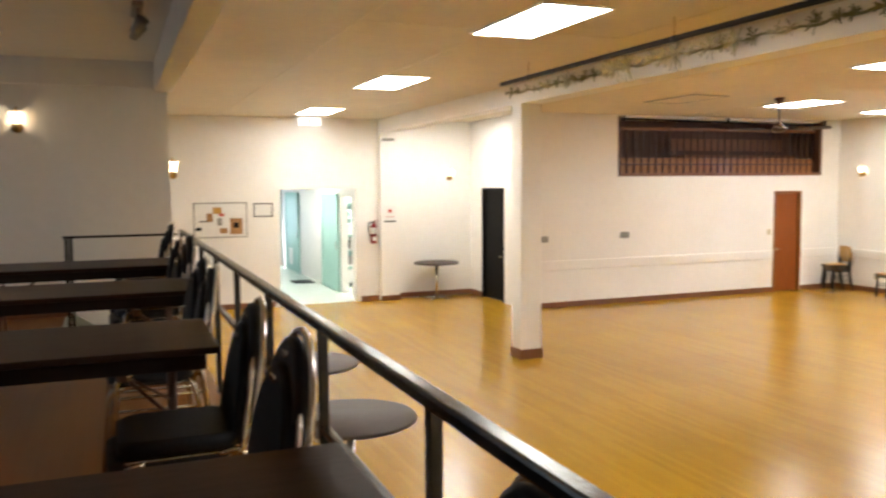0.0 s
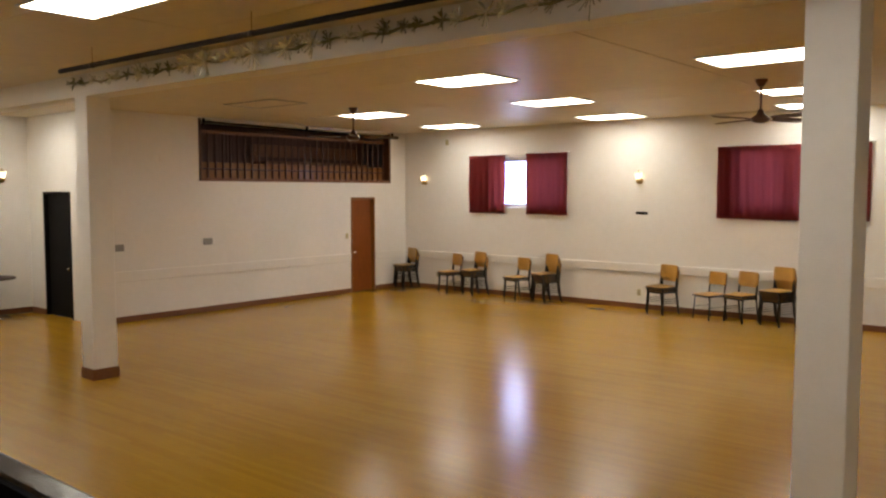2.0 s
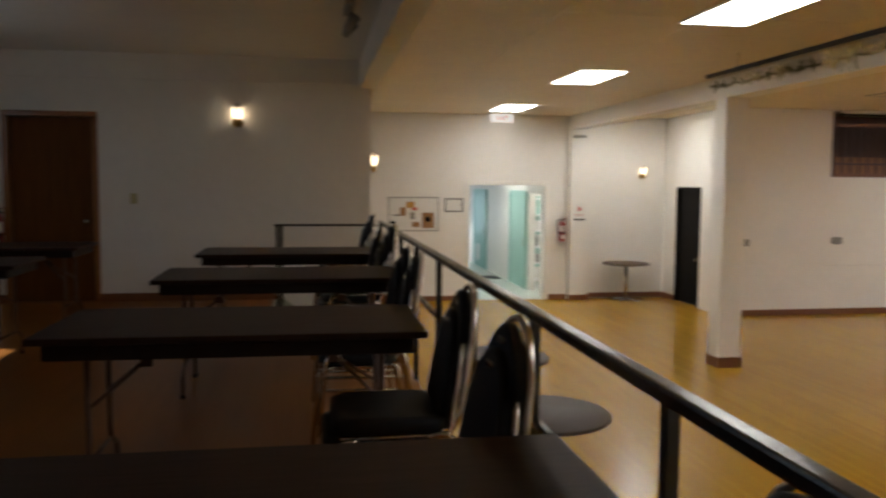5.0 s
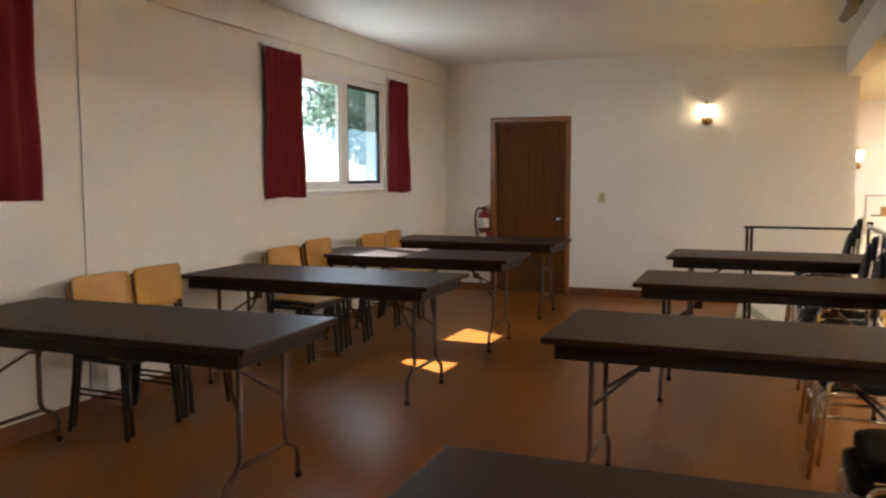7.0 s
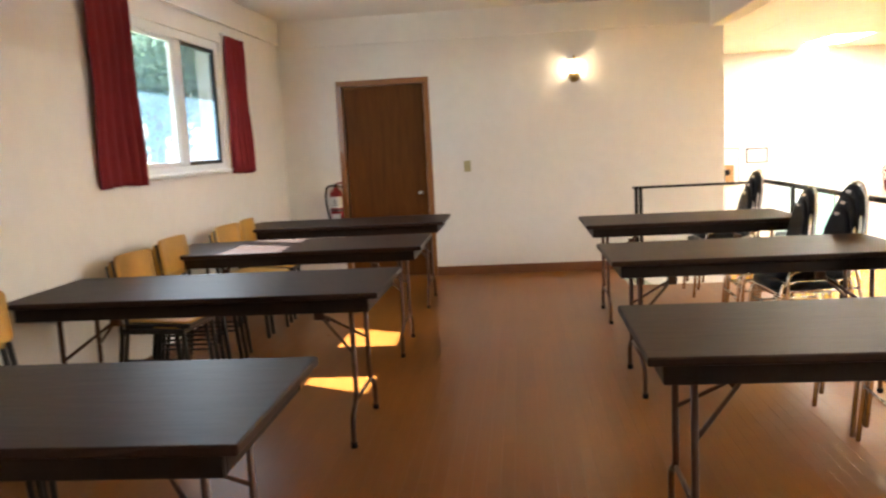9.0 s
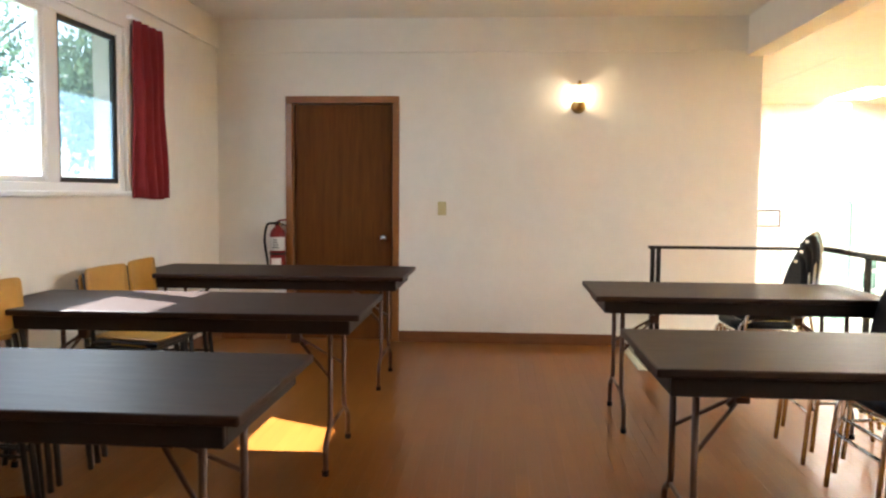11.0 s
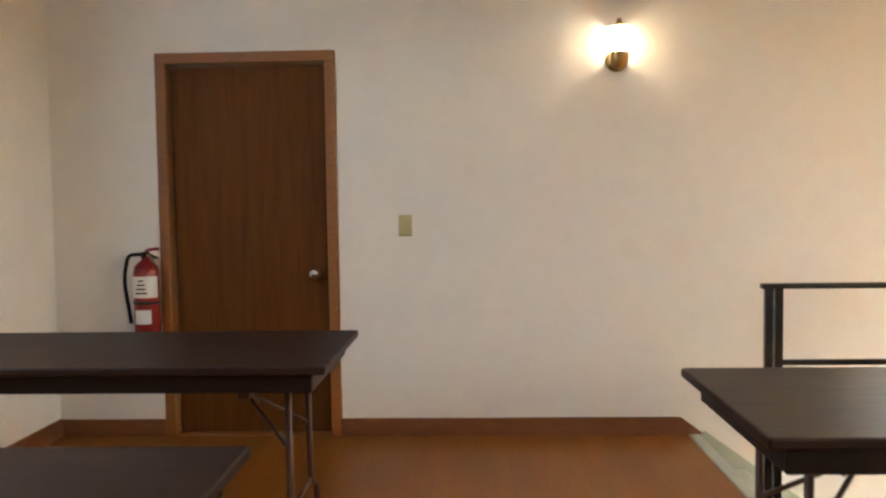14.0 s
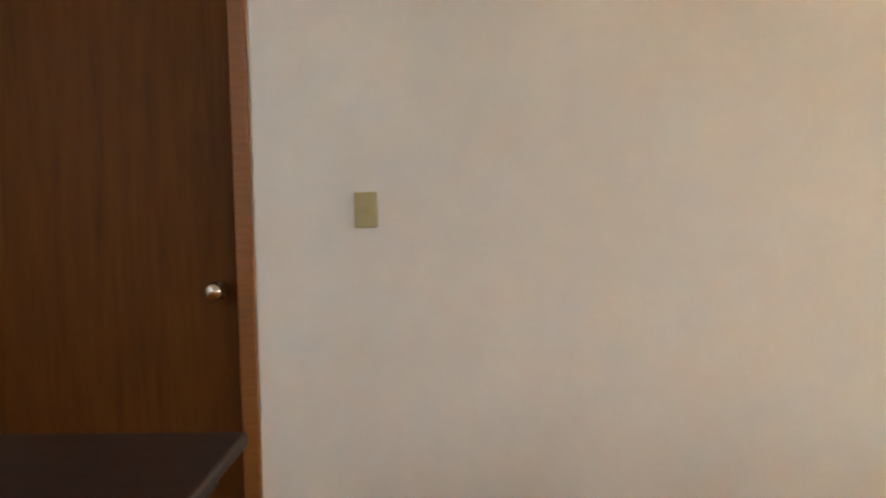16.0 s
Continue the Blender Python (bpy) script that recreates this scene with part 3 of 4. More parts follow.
vf = thing("ceiling_hatch", (10.77, 1.0, HCZ), "square access panel in the hall ceiling", "access panel")
for lo, hi in (((-0.35, -0.6, -0.012), (-0.33, 0.6, 0.004)), ((0.33, -0.6, -0.012), (0.35, 0.6, 0.004)), ((-0.33, -0.6, -0.012), (0.33, -0.58, 0.004)), ((-0.33, 0.58, -0.012), (0.33, 0.6, 0.004))):
    part("frame", bx(lo, hi), GREY, vf)
part("panel", bx((-0.33, -0.58, -0.006), (0.33, 0.58, 0.004)), CEILING, vf)

# wall lamps


def sconce():
    """A brass wall lamp with a flared frosted glass shade; the wall is at local y = 0."""
    s = thing("wall_lamp", (0, 0, 0), "lit brass wall lamp with a frosted glass shade", "wall lamp", "brass wall lamps")
    bm = bmesh.new()
    lathe(bm, [(0, 0), (0.06, 0), (0.06, 0.008), (0.03, 0.018), (0.0, 0.02)], 18, pose(0, 0, -0.05, 90, 0, 0))
    part("back_plate", bm, BRASS, s)
    bm = bmesh.new()
    tube(bm, arc([(0, -0.015, -0.05), (0, -0.085, -0.07), (0, -0.085, -0.045)], 5, 0.03), 0.008)
    part("arm", bm, BRASS, s)
    bm = bmesh.new()
    lathe(bm, [(0, -0.105), (0.014, -0.104), (0.03, -0.096), (0.046, -0.075), (0.052, -0.05), (0.048, -0.03), (0.052, -0.022), (0.0, -0.02)], 18, pose(0, -0.085, 0))
    part("cup", bm, BRASS, s)
    bm = bmesh.new()
    lathe(bm, [(0.046, -0.02), (0.052, 0.01), (0.062, 0.06), (0.075, 0.105), (0.071, 0.105), (0.058, 0.06), (0.048, 0.012), (0.042, -0.016)], 20, pose(0, -0.085, 0))
    part("shade", bm, GLOW, s, "glowing frosted glass shade")
    for k in range(6):
        a = radians(60 * k + 30)
        bm = bmesh.new()
        tube(bm, [(r * math.cos(a), r * math.sin(a) - 0.085, z) for r, z in ((0.049, -0.02), (0.055, 0.01), (0.065, 0.06), (0.0775, 0.107))], 0.0022, 5)
        part("rib", bm, BRASS, s)
    bm = bmesh.new()
    lathe(bm, [(0.0, 0.105), (0.076, 0.105), (0.072, 0.110), (0.03, 0.118), (0.015, 0.13), (0.012, 0.15), (0.0, 0.155)], 18, pose(0, -0.085, 0))
    part("cap", bm, BRASS, s)
    return s


lamp = sconce()
lamp.matrix_world = pose(1.50, 0, 2.06)
bulb_at = [(1.50, -0.085, 2.085)]
for x, y, z, rz in ((RX - 0.03, 0.85, 1.58, 90), (8.93, 6.30, 1.57, 0), (HX, 3.12, 1.57, -90), (HX, -2.31, 1.56, -90), (HX, -7.0, 1.56, -90)):
    copy_thing(lamp, pose(x, y, z, 0, 0, rz))
    bulb_at.append((x + 0.085 * math.sin(radians(rz)), y - 0.085 * math.cos(radians(rz)), z + 0.025))
for p in bulb_at:
    bulb = new("bulb_light", bpy.data.lights.new("bulb_light", "POINT"))
    bulb.data.energy, bulb.data.color, bulb.data.shadow_soft_size = 0.8, (1.0, 0.76, 0.50), 0.012
    bulb.location = p

# ceiling lights


def troffer(w, d):
    t = thing("ceiling_light", (0, 0, 0), "lit flat fluorescent ceiling light panel", "ceiling light", "fluorescent ceiling lights")
    for lo, hi in (((-w / 2 - 0.02, -d / 2 - 0.02, -0.014), (-w / 2, d / 2 + 0.02, 0.002)), ((w / 2, -d / 2 - 0.02, -0.014), (w / 2 + 0.02, d / 2 + 0.02, 0.002)),
                   ((-w / 2, -d / 2 - 0.02, -0.014), (w / 2, -d / 2, 0.002)), ((-w / 2, d / 2, -0.014), (w / 2, d / 2 + 0.02, 0.002))):
        part("frame", bx(lo, hi), WHITE, t)
    part("diffuser", bx((-w / 2, -d / 2, -0.010), (w / 2, d / 2, -0.002)), PANEL, t, "glowing white diffuser")
    return t


near = troffer(0.57, 1.26)
near.matrix_world = pose(5.61, -3.68, HCZ)
for x, y in ((5.72, 0.42), (5.80, 4.65), (5.6, -7.8), (5.6, -11.6)):
    copy_thing(near, pose(x, y, HCZ))
wide = troffer(0.72, 1.06)
wide.matrix_world = pose(10.66, -3.08, HCZ)
for x, y in ((13.42, -2.62), (16.2, -2.13), (13.2, 1.03), (16.04, 1.53), (11.2, -6.48), (14.3, -6.05), (16.4, -5.65), (8.3, 4.7)):
    copy_thing(wide, pose(x, y, HCZ))

# ceiling fans


def fan():
    f = thing("ceiling_fan", (0, 0, 0), "dark brown ceiling fan with four blades at rest", "ceiling fan", "ceiling fans")
    bm = bmesh.new()
    lathe(bm, [(0, 0), (0.075, 0), (0.07, -0.03), (0.03, -0.09), (0.0, -0.09)], 16)
    part("canopy", bm, LEG, f)
    bm = bmesh.new()
    tube(bm, [(0, 0, -0.08), (0, 0, -0.40)], 0.012)
    part("rod", bm, LEG, f)
    bm = bmesh.new()
    lathe(bm, [(0, -0.36), (0.03, -0.37), (0.045, -0.42), (0.10, -0.46), (0.115, -0.49), (0.09, -0.52), (0.03, -0.535), (0, -0.535)], 20)
    part("motor", bm, LEG, f)
    for k in range(4):
        m = pose(0, 0, -0.49, 0, 0, 46 + 90 * k)
        bm = bmesh.new()
        vs = box(bm, (0.09, -0.012, -0.004), (0.24, 0.012, 0.004), m)
        part("blade_iron", bm, LEG, f)
        bm = bmesh.new()
        out = [(0.2, -0.05), (0.32, -0.068), (0.68, -0.075), (0.735, -0.05), (0.75, 0.0), (0.735, 0.05), (0.68, 0.07), (0.32, 0.06), (0.2, 0.04)]
        top = [bm.verts.new(m @ Vector((x, y, 0.012 - 0.22 * y))) for x, y in out]
        bot = [bm.verts.new(m @ Vector((x, y, 0.004 - 0.22 * y))) for x, y in out]
        bm.faces.new(top)
        bm.faces.new(bot[::-1])
        for j in range(len(out)):
            bm.faces.new((top[j], bot[j], bot[(j + 1) % len(out)], top[(j + 1) % len(out)]))
        part("blade", bm, LEG, f)
    return f


f1 = fan()
f1.matrix_world = pose(12.1, 0.4, HCZ)
copy_thing(f1, pose(12.91, -5.93, HCZ, 0, 0, 18))

# windows and curtains


def window(at, rz, w, h, deep, label, dark_sash=True):
    """A painted wooden window, local x across, room towards -y, sill at z = 0."""
    o = thing("window_1", at, label, "window", rz=rz)
    o["kind"] = "structure"
    y0 = deep
    for lo, hi in (((0, y0, 0), (0.07, y0 + 0.06, h)), ((w - 0.07, y0, 0), (w, y0 + 0.06, h)), ((0.07, y0, h - 0.07), (w - 0.07, y0 + 0.06, h)), ((0.07, y0, 0), (w - 0.07, y0 + 0.06, 0.06)),
                   ((w * 0.46, y0, 0.06), (w * 0.54, y0 + 0.06, h - 0.07))):
        part("window_frame", rbox(lo, hi, 0.006, 1), WHITE, o)
    part("window_sill", rbox((0.0, -0.03 if dark_sash else 0.0, -0.02), (w, y0 + 0.02, 0.012), 0.006), WHITE, o)
    for k, (a, b) in enumerate(((0.07, w * 0.46), (w * 0.54, w - 0.07))):
        mat = DARKSTEEL if (dark_sash and k == 1) else WHITE
        for lo, hi in (((a, y0 + 0.01, 0.06), (a + 0.03, y0 + 0.045, h - 0.07)), ((b - 0.03, y0 + 0.01, 0.06), (b, y0 + 0.045, h - 0.07)), ((a + 0.03, y0 + 0.01, 0.06), (b - 0.03, y0 + 0.045, 0.09)),
                       ((a + 0.03, y0 + 0.01, h - 0.1), (b - 0.03, y0 + 0.045, h - 0.07))):
            part("sash", rbox(lo, hi, 0.003, 1), mat, o)
        if dark_sash and k == 1:
            part("insect_screen", bx((a + 0.03, y0 + 0.034, 0.09), (b - 0.03, y0 + 0.035, h - 0.1)), SCREEN, o, "grey insect screen").visible_shadow = False
        g = part("pane", bx((a + 0.03, y0 + 0.024, 0.09), (b - 0.03, y0 + 0.028, h - 0.1)), GLASS, o)
        g.visible_shadow = False
    return o


def curtain(name, at, rz, w, h, folds, label, flare=0.0, depth=0.035, cloth=CURTAIN):
    """A hanging cloth with soft folds, local x across, room towards -y; it hangs from z = 0 to -h."""
    n, rows = folds * 8, 14
    bm = bmesh.new()
    sheets = []
    ph = random.uniform(0, 6)
    for side in (0, 0.006):
        grid = []
        for j in range(rows + 1):
            v = j / rows
            row = []
            for i in range(n + 1):
                u = i / n
                amp = depth * (0.45 + 0.55 * v) * (0.8 + 0.3 * math.sin(3.1 * u + ph))
                y = -0.045 + amp * math.sin(2 * math.pi * folds * u + 0.5 * math.sin(5 * u + 2 * v + ph)) + 0.006 * math.sin(9 * v + 4 * u)
                row.append(bm.verts.new((u * w * (1 + flare * v) - 0.5 * flare * v * w * 0.4, y + side, -h * v + 0.006 * math.sin(7 * u + ph) * v)))
            grid.append(row)
        sheets.append(grid)
        for a, b in zip(grid, grid[1:]):
            for i in range(n):
                f = bm.faces.new((a[i], a[i + 1], b[i + 1], b[i]) if side else (a[i], b[i], b[i + 1], a[i + 1]))
                f.smooth = True
    A, B = sheets
    for j in range(rows):
        bm.faces.new((A[j][0], B[j][0], B[j + 1][0], A[j + 1][0]))
        bm.faces.new((A[j][n], A[j + 1][n], B[j + 1][n], B[j][n]))
    for i in range(n):
        bm.faces.new((A[0][i], A[0][i + 1], B[0][i + 1], B[0][i]))
        bm.faces.new((A[rows][i], B[rows][i], B[rows][i + 1], A[rows][i + 1]))
    c = thing(name, at, label, "curtain", "red curtains", rz)
    part("cloth", bm, cloth, c)
    bm = bmesh.new()
    tube(bm, [(-0.04, -0.035, 0.012), (w + 0.04, -0.035, 0.012)], 0.008)
    part("rod", bm, WHITE, c)
    for x in (-0.02, w + 0.02):
        part("bracket", rbox((x - 0.008, -0.045, 0.0), (x + 0.008, 0.0, 0.026), 0.003, 1), WHITE, c)
    return c


for a, b in PWINDOWS:
    window((WX, a, WZ0), 90, b - a, WZ1 - WZ0, 0.02, "white painted casement window with trees outside")
    # shut to cut sun and skylight; the last window and curtain are unseen
    if a < -8:
        curtain("curtain", (WX, a - 0.5, WZ1 + 0.07), 90, 2.7, 1.13, 20, "dark red pleated curtain drawn shut to hold back daylight")
        continue
    curtain("curtain", (WX, a - 0.56, WZ1 + 0.07), 90, 0.52, 1.18, 5, "dark red pleated curtain drawn open beside the window", 0.05)
    curtain("curtain", (WX, b + 0.05, WZ1 + 0.06), 90, 0.42, 1.17, 4, "dark red pleated curtain drawn open beside the window", 0.22)
for k, (a, b) in enumerate(HWINDOWS):
    window((HX, b, 0.95), -90, b - a, 1.10, 0.12, "white painted window behind red curtains", False)
    if k == 0:
        curtain("curtain", (HX, 1.80, 2.09), -90, 0.98, 1.25, 6, "red translucent curtain drawn half open", cloth=SHEER)
        curtain("curtain", (HX, 0.28, 2.10), -90, 1.0, 1.27, 7, "red translucent curtain drawn half open", cloth=SHEER)
    else:
        curtain("curtain", (HX, b + 0.28, 2.10), -90, b - a + 0.6, 1.28, 14, "red translucent curtain drawn shut", cloth=SHEER)

# ---- furniture of the platform ----


def folding_table(length, depth=0.76):
    """A folding banquet table; its top's left far corner region is centred on the origin."""
    t = thing("folding_table", (0, 0, 0), "dark brown laminate folding table on brown steel legs", "table", "folding tables")
    hl, hd = length / 2, depth / 2
    part("tabletop", rbox((-hl, -hd, 0.722), (hl, hd, 0.75), 0.006), TABLE, t)
    for lo, hi in (((-hl + 0.05, -hd + 0.04, 0.655), (hl - 0.05, -hd + 0.06, 0.722)), ((-hl + 0.05, hd - 0.06, 0.655), (hl - 0.05, hd - 0.04, 0.722)),
                   ((-hl + 0.05, -hd + 0.06, 0.655), (-hl + 0.07, hd - 0.06, 0.722)), ((hl - 0.07, -hd + 0.06, 0.655), (hl - 0.05, hd - 0.06, 0.722))):
        part("apron", rbox(lo, hi, 0.004, 1), TEDGE, t)
    for s in (-1, 1):
        x = s * (hl - 0.17)
        for k in (-1, 1):
            bm = bmesh.new()
            tube(bm, arc([(x, k * 0.17, 0.722), (x, k * 0.17, 0.20), (x, k * 0.285, 0.145), (x, k * 0.285, 0.0)], 4, 0.05), 0.0125)
            part("leg", bm, LEG, t)
            bm = bmesh.new()
            tube(bm, [(x, k * 0.17, 0.42), (x - s * 0.17, k * 0.03, 0.56)], 0.008, 6)
            part("brace_arm", bm, LEG, t)
            bm = bmesh.new()
            lathe(bm, [(0, 0), (0.016, 0), (0.016, 0.025), (0.0, 0.025)], 10, pose(x, k * 0.285, 0))
            part("foot_cap", bm, BLACK, t)
        bm = bmesh.new()
        tube(bm, [(x, -0.17, 0.195), (x, 0.17, 0.195)], 0.010, 6)
        part("stretcher", bm, LEG, t)
        bm = bmesh.new()
        tube(bm, [(x - s * 0.15, 0, 0.545), (x - s * 0.36, 0, 0.72)], 0.011, 6)
        part("brace", bm, LEG, t)
        part("slide_lock", rbox((x - s * 0.20 - 0.025, -0.02, 0.555), (x - s * 0.20 + 0.025, 0.02, 0.60), 0.006), LEG, t)
    return t


tr = folding_table(1.53)
tr.matrix_world = pose(2.135, -2.27, 0)
for x, y, a in ((2.115, -4.04, 0.4), (2.015, -5.90, -0.5), (2.135, -8.03, 0.3)):
    copy_thing(tr, pose(x, y, 0, 0, 0, a))
tl = folding_table(1.80)
tl.matrix_world = pose(-0.645, -1.46, 0)
for y, a in ((-3.08, 0.5), (-4.68, -0.4), (-6.53, 0.3)):
    copy_thing(tl, pose(-0.645, y, 0, 0, 0, a))


def outline_plate(bm, pts, origin, ax, ay, thick):
    """A plate with a rounded outline; pts in the plane of ax and ay."""
    ax, ay = Vector(ax), Vector(ay)
    nz = ax.cross(ay).normalized()
    o = Vector(origin)
    n = len(pts)
    cx, cy = sum(p[0] for p in pts) / n, sum(p[1] for p in pts) / n
    rings = []
    for off, k in ((-0.5, 0.9), (-0.32, 1.0), (0.32, 1.0), (0.5, 0.9)):
        rings.append([bm.verts.new(o + ax * (cx + (p[0] - cx) * k) + ay * (cy + (p[1] - cy) * k) + nz * off * thick) for p in pts])
    for u, v in zip(rings, rings[1:]):
        for j in range(n):
            f = bm.faces.new((u[j], u[(j + 1) % n], v[(j + 1) % n], v[j]))
            f.smooth = True
    bm.faces.new(rings[0][::-1])
    bm.faces.new(rings[-1])


def rounded(w, h, r, n=4):
    out = []
    for cx, cy, a in ((w / 2 - r, h / 2 - r, 0), (-w / 2 + r, h / 2 - r, 90), (-w / 2 + r, -h / 2 + r, 180), (w / 2 - r, -h / 2 + r, 270)):
        out += [(cx + r * math.cos(radians(a + 90 * i / n)), cy + r * math.sin(radians(a + 90 * i / n))) for i in range(n + 1)]
    return out


def banquet_chair():
    """A stacking chair with a tall rounded back; it faces local +x."""
    c = thing("banquet_chair", (0, 0, 0), "black vinyl stacking chair with a worn chrome frame", "chair", "black stacking chairs")
    bm = bmesh.new()
    outline_plate(bm, rounded(0.40, 0.40, 0.07), (0.0, 0, 0.455), (1, 0, 0), (0, 1, 0), 0.06)
    part("seat", bm, VINYL, c)
    part("seat_frame", rbox((-0.18, -0.19, 0.408), (0.18, 0.19, 0.424), 0.006), CHROME, c)
    lean = Vector((-0.17, 0, 1)).normalized()
    bm = bmesh.new()
    pts = [(-0.17, 0.0), (0.17, 0.0)] + [(0.182 * math.cos(radians(a)), 0.09 + 0.31 * math.sin(radians(a))) for a in range(0, 181, 15)]
    outline_plate(bm, pts, (-0.215, 0, 0.50), (0, 1, 0), lean, 0.045)
    part("backrest", bm, VINYL, c)
    bm = bmesh.new()
    outline_plate(bm, rounded(0.065, 0.020, 0.009, 3), Vector((-0.215, 0, 0.50)) + lean * 0.355 + Vector((0.024, 0, 0)), (0, 1, 0), lean, 0.006)
    part("hand_hold", bm, CHROME, c, "chrome hand hold in the backrest")
    bm = bmesh.new()
    base = Vector((-0.235, 0, 0.50))
    hoop = [Vector((-0.20, s * 0.205, 0.44)) for s in (-1,)] + [base + Vector((0, -0.205, 0)), base + lean * 0.08 + Vector((0, -0.196, 0))]
    hoop += [base + lean * (0.09 + 0.325 * math.sin(radians(a))) + Vector((0, -0.194 * math.cos(radians(a)), 0)) for a in range(15, 180, 15)]
    hoop += [base + lean * 0.08 + Vector((0, 0.196, 0)), base + Vector((0, 0.205, 0)), Vector((-0.20, 0.205, 0.44))]
    tube(bm, hoop, 0.011)
    part("back_frame", bm, CHROME, c)
    for s in (-1, 1):
        bm = bmesh.new()
        tube(bm, arc([(0.12, s * 0.205, 0.415), (0.19, s * 0.205, 0.40), (0.225, s * 0.215, 0.0)], 4, 0.04), 0.0115)
        part("leg", bm, CHROME, c)
        bm = bmesh.new()
        tube(bm, arc([(-0.12, s * 0.205, 0.42), (-0.20, s * 0.205, 0.43), (-0.265, s * 0.215, 0.0)], 4, 0.04), 0.0115)
        part("leg", bm, CHROME, c)
        bm = bmesh.new()
        tube(bm, [(0.2, s * 0.208, 0.30), (-0.215, s * 0.208, 0.30)], 0.008, 6)
        part("side_bar", bm, CHROME, c)
    bm = bmesh.new()
    tube(bm, [(0.205, -0.205, 0.25), (0.205, 0.205, 0.25)], 0.008, 6)
    part("stretcher", bm, CHROME, c)
    return c


bc = banquet_chair()
bc.matrix_world = pose(2.55, -1.45, 0, 0, 0, 180)
# stacks of one to three with their backs to the railing
for y, n, a in ((-1.45, 3, 180), (-2.80, 2, 178), (-3.50, 3, 183), (-4.72, 2, 182), (-5.22, 2, 177), (-6.60, 2, 180), (-7.34, 2, 184), (-8.43, 1, 178)):
    for k in range(n):
        if y != -1.45 or k:
            copy_thing(bc, pose((2.75 if y == -8.43 else 2.55) + 0.035 * k, y, 0.065 * k, 0, 0, a + 0.7 * k))


def plywood_chair():
    """A school chair of bent plywood on a black tube frame; it faces local +x."""
    c = thing("plywood_chair", (0, 0, 0), "golden plywood stacking chair on a black steel frame", "chair", "plywood chairs")
    bm = bmesh.new()
    outline_plate(bm, rounded(0.39, 0.39, 0.05), (0.01, 0, 0.445), (1, 0, -0.04), (0, 1, 0), 0.014)
    part("seat", bm, PLY, c)
    part("seat_frame", rbox((-0.18, -0.198, 0.405), (0.208, 0.198, 0.431), 0.006, 1), DARKSTEEL, c)
    bm = bmesh.new()
    n = 8
    rows = []
    for z, k in ((0.60, 0.88), (0.606, 0.95), (0.625, 1.0), (0.80, 1.0), (0.819, 0.95), (0.825, 0.88)):
        ring = []
        for i in range(n + 1):
            y = -0.2 + 0.4 * i / n
            x = -0.205 - 0.10 * (z - 0.6) + 0.55 * y * y
            ring.append((x, y * k, z))
        rows.append(ring)
    F = [[bm.verts.new(p) for p in r] for r in rows]
    B = [[bm.verts.new((p[0] - 0.013, p[1], p[2])) for p in r] for r in rows]
    for G, flip in ((F, 0), (B, 1)):
        for a, b in zip(G, G[1:]):
            for i in range(n):
                f = bm.faces.new((a[i], b[i], b[i + 1], a[i + 1]) if flip else (a[i], a[i + 1], b[i + 1], b[i]))
                f.smooth = True
    for j in range(len(F) - 1):
        bm.faces.new((F[j][0], F[j + 1][0], B[j + 1][0], B[j][0]))
        bm.faces.new((F[j][n], B[j][n], B[j + 1][n], F[j + 1][n]))
    for i in range(n):
        bm.faces.new((F[0][i], B[0][i], B[0][i + 1], F[0][i + 1]))
        bm.faces.new((F[-1][i], F[-1][i + 1], B[-1][i + 1], B[-1][i]))
    part("backrest", bm, PLY, c)
    for s in (-1, 1):
        bm = bmesh.new()
        tube(bm, [(0.15, s * 0.175, 0.435), (0.185, s * 0.19, 0.0)], 0.0135)
        part("leg", bm, DARKSTEEL, c)
        bm = bmesh.new()
        tube(bm, arc([(-0.24, s * 0.19, 0.0), (-0.175, s * 0.185, 0.42), (-0.232, s * 0.18, 0.80)], 4, 0.08), 0.0135)
        part("leg", bm, DARKSTEEL, c)
        bm = bmesh.new()
        tube(bm, [(0.16, s * 0.18, 0.425), (-0.18, s * 0.18, 0.42)], 0.010, 6)
        part("seat_rail", bm, DARKSTEEL, c)
        bm = bmesh.new()
        tube(bm, [(0.168, s * 0.183, 0.22), (-0.205, s * 0.187, 0.22)], 0.007, 6)
        part("side_bar", bm, DARKSTEEL, c)
    for x in (0.16, -0.18):
        bm = bmesh.new()
        tube(bm, [(x, -0.18, 0.40), (x, 0.18, 0.40)], 0.009, 6)
        part("stretcher", bm, DARKSTEEL, c)
    return c


pc = plywood_chair()
pc.matrix_world = pose(-1.20, -5.93, 0, 0, 0, -4)
# stacks by the platform windows
for y, n, a in ((-5.93, 2, -4), (-5.46, 2, -2), (-4.04, 2, -5), (-3.55, 3, -2), (-2.47, 2, -6), (-1.98, 2, 2)):
    for k in range(n):
        if y != -5.93 or k:
            copy_thing(pc, pose(-1.20 + 0.035 * k, y, 0.03 * k, 0, 0, a + 0.6 * k))
# chairs along the hall's window wall
for y, n, a in ((3.35, 4, 182), (2.05, 2, 180), (1.36, 4, 183), (0.25, 2, 184), (-0.48, 5, 180), (-2.98, 3, 183), (-3.86, 1, 178), (-4.42, 2, 182), (-5.04, 5, 180), (-5.62, 4, 181)):
    for k in range(n):
        copy_thing(pc, pose(16.67 - 0.025 * k, y, ZH + 0.04 * k, 0, 0, a - 22 + 0.5 * k))


def round_table(r=0.46):
    t = thing("round_table", (0, 0, 0), "round brown laminate cafe table on a metal pedestal", "table", "round cafe tables")
    bm = bmesh.new()
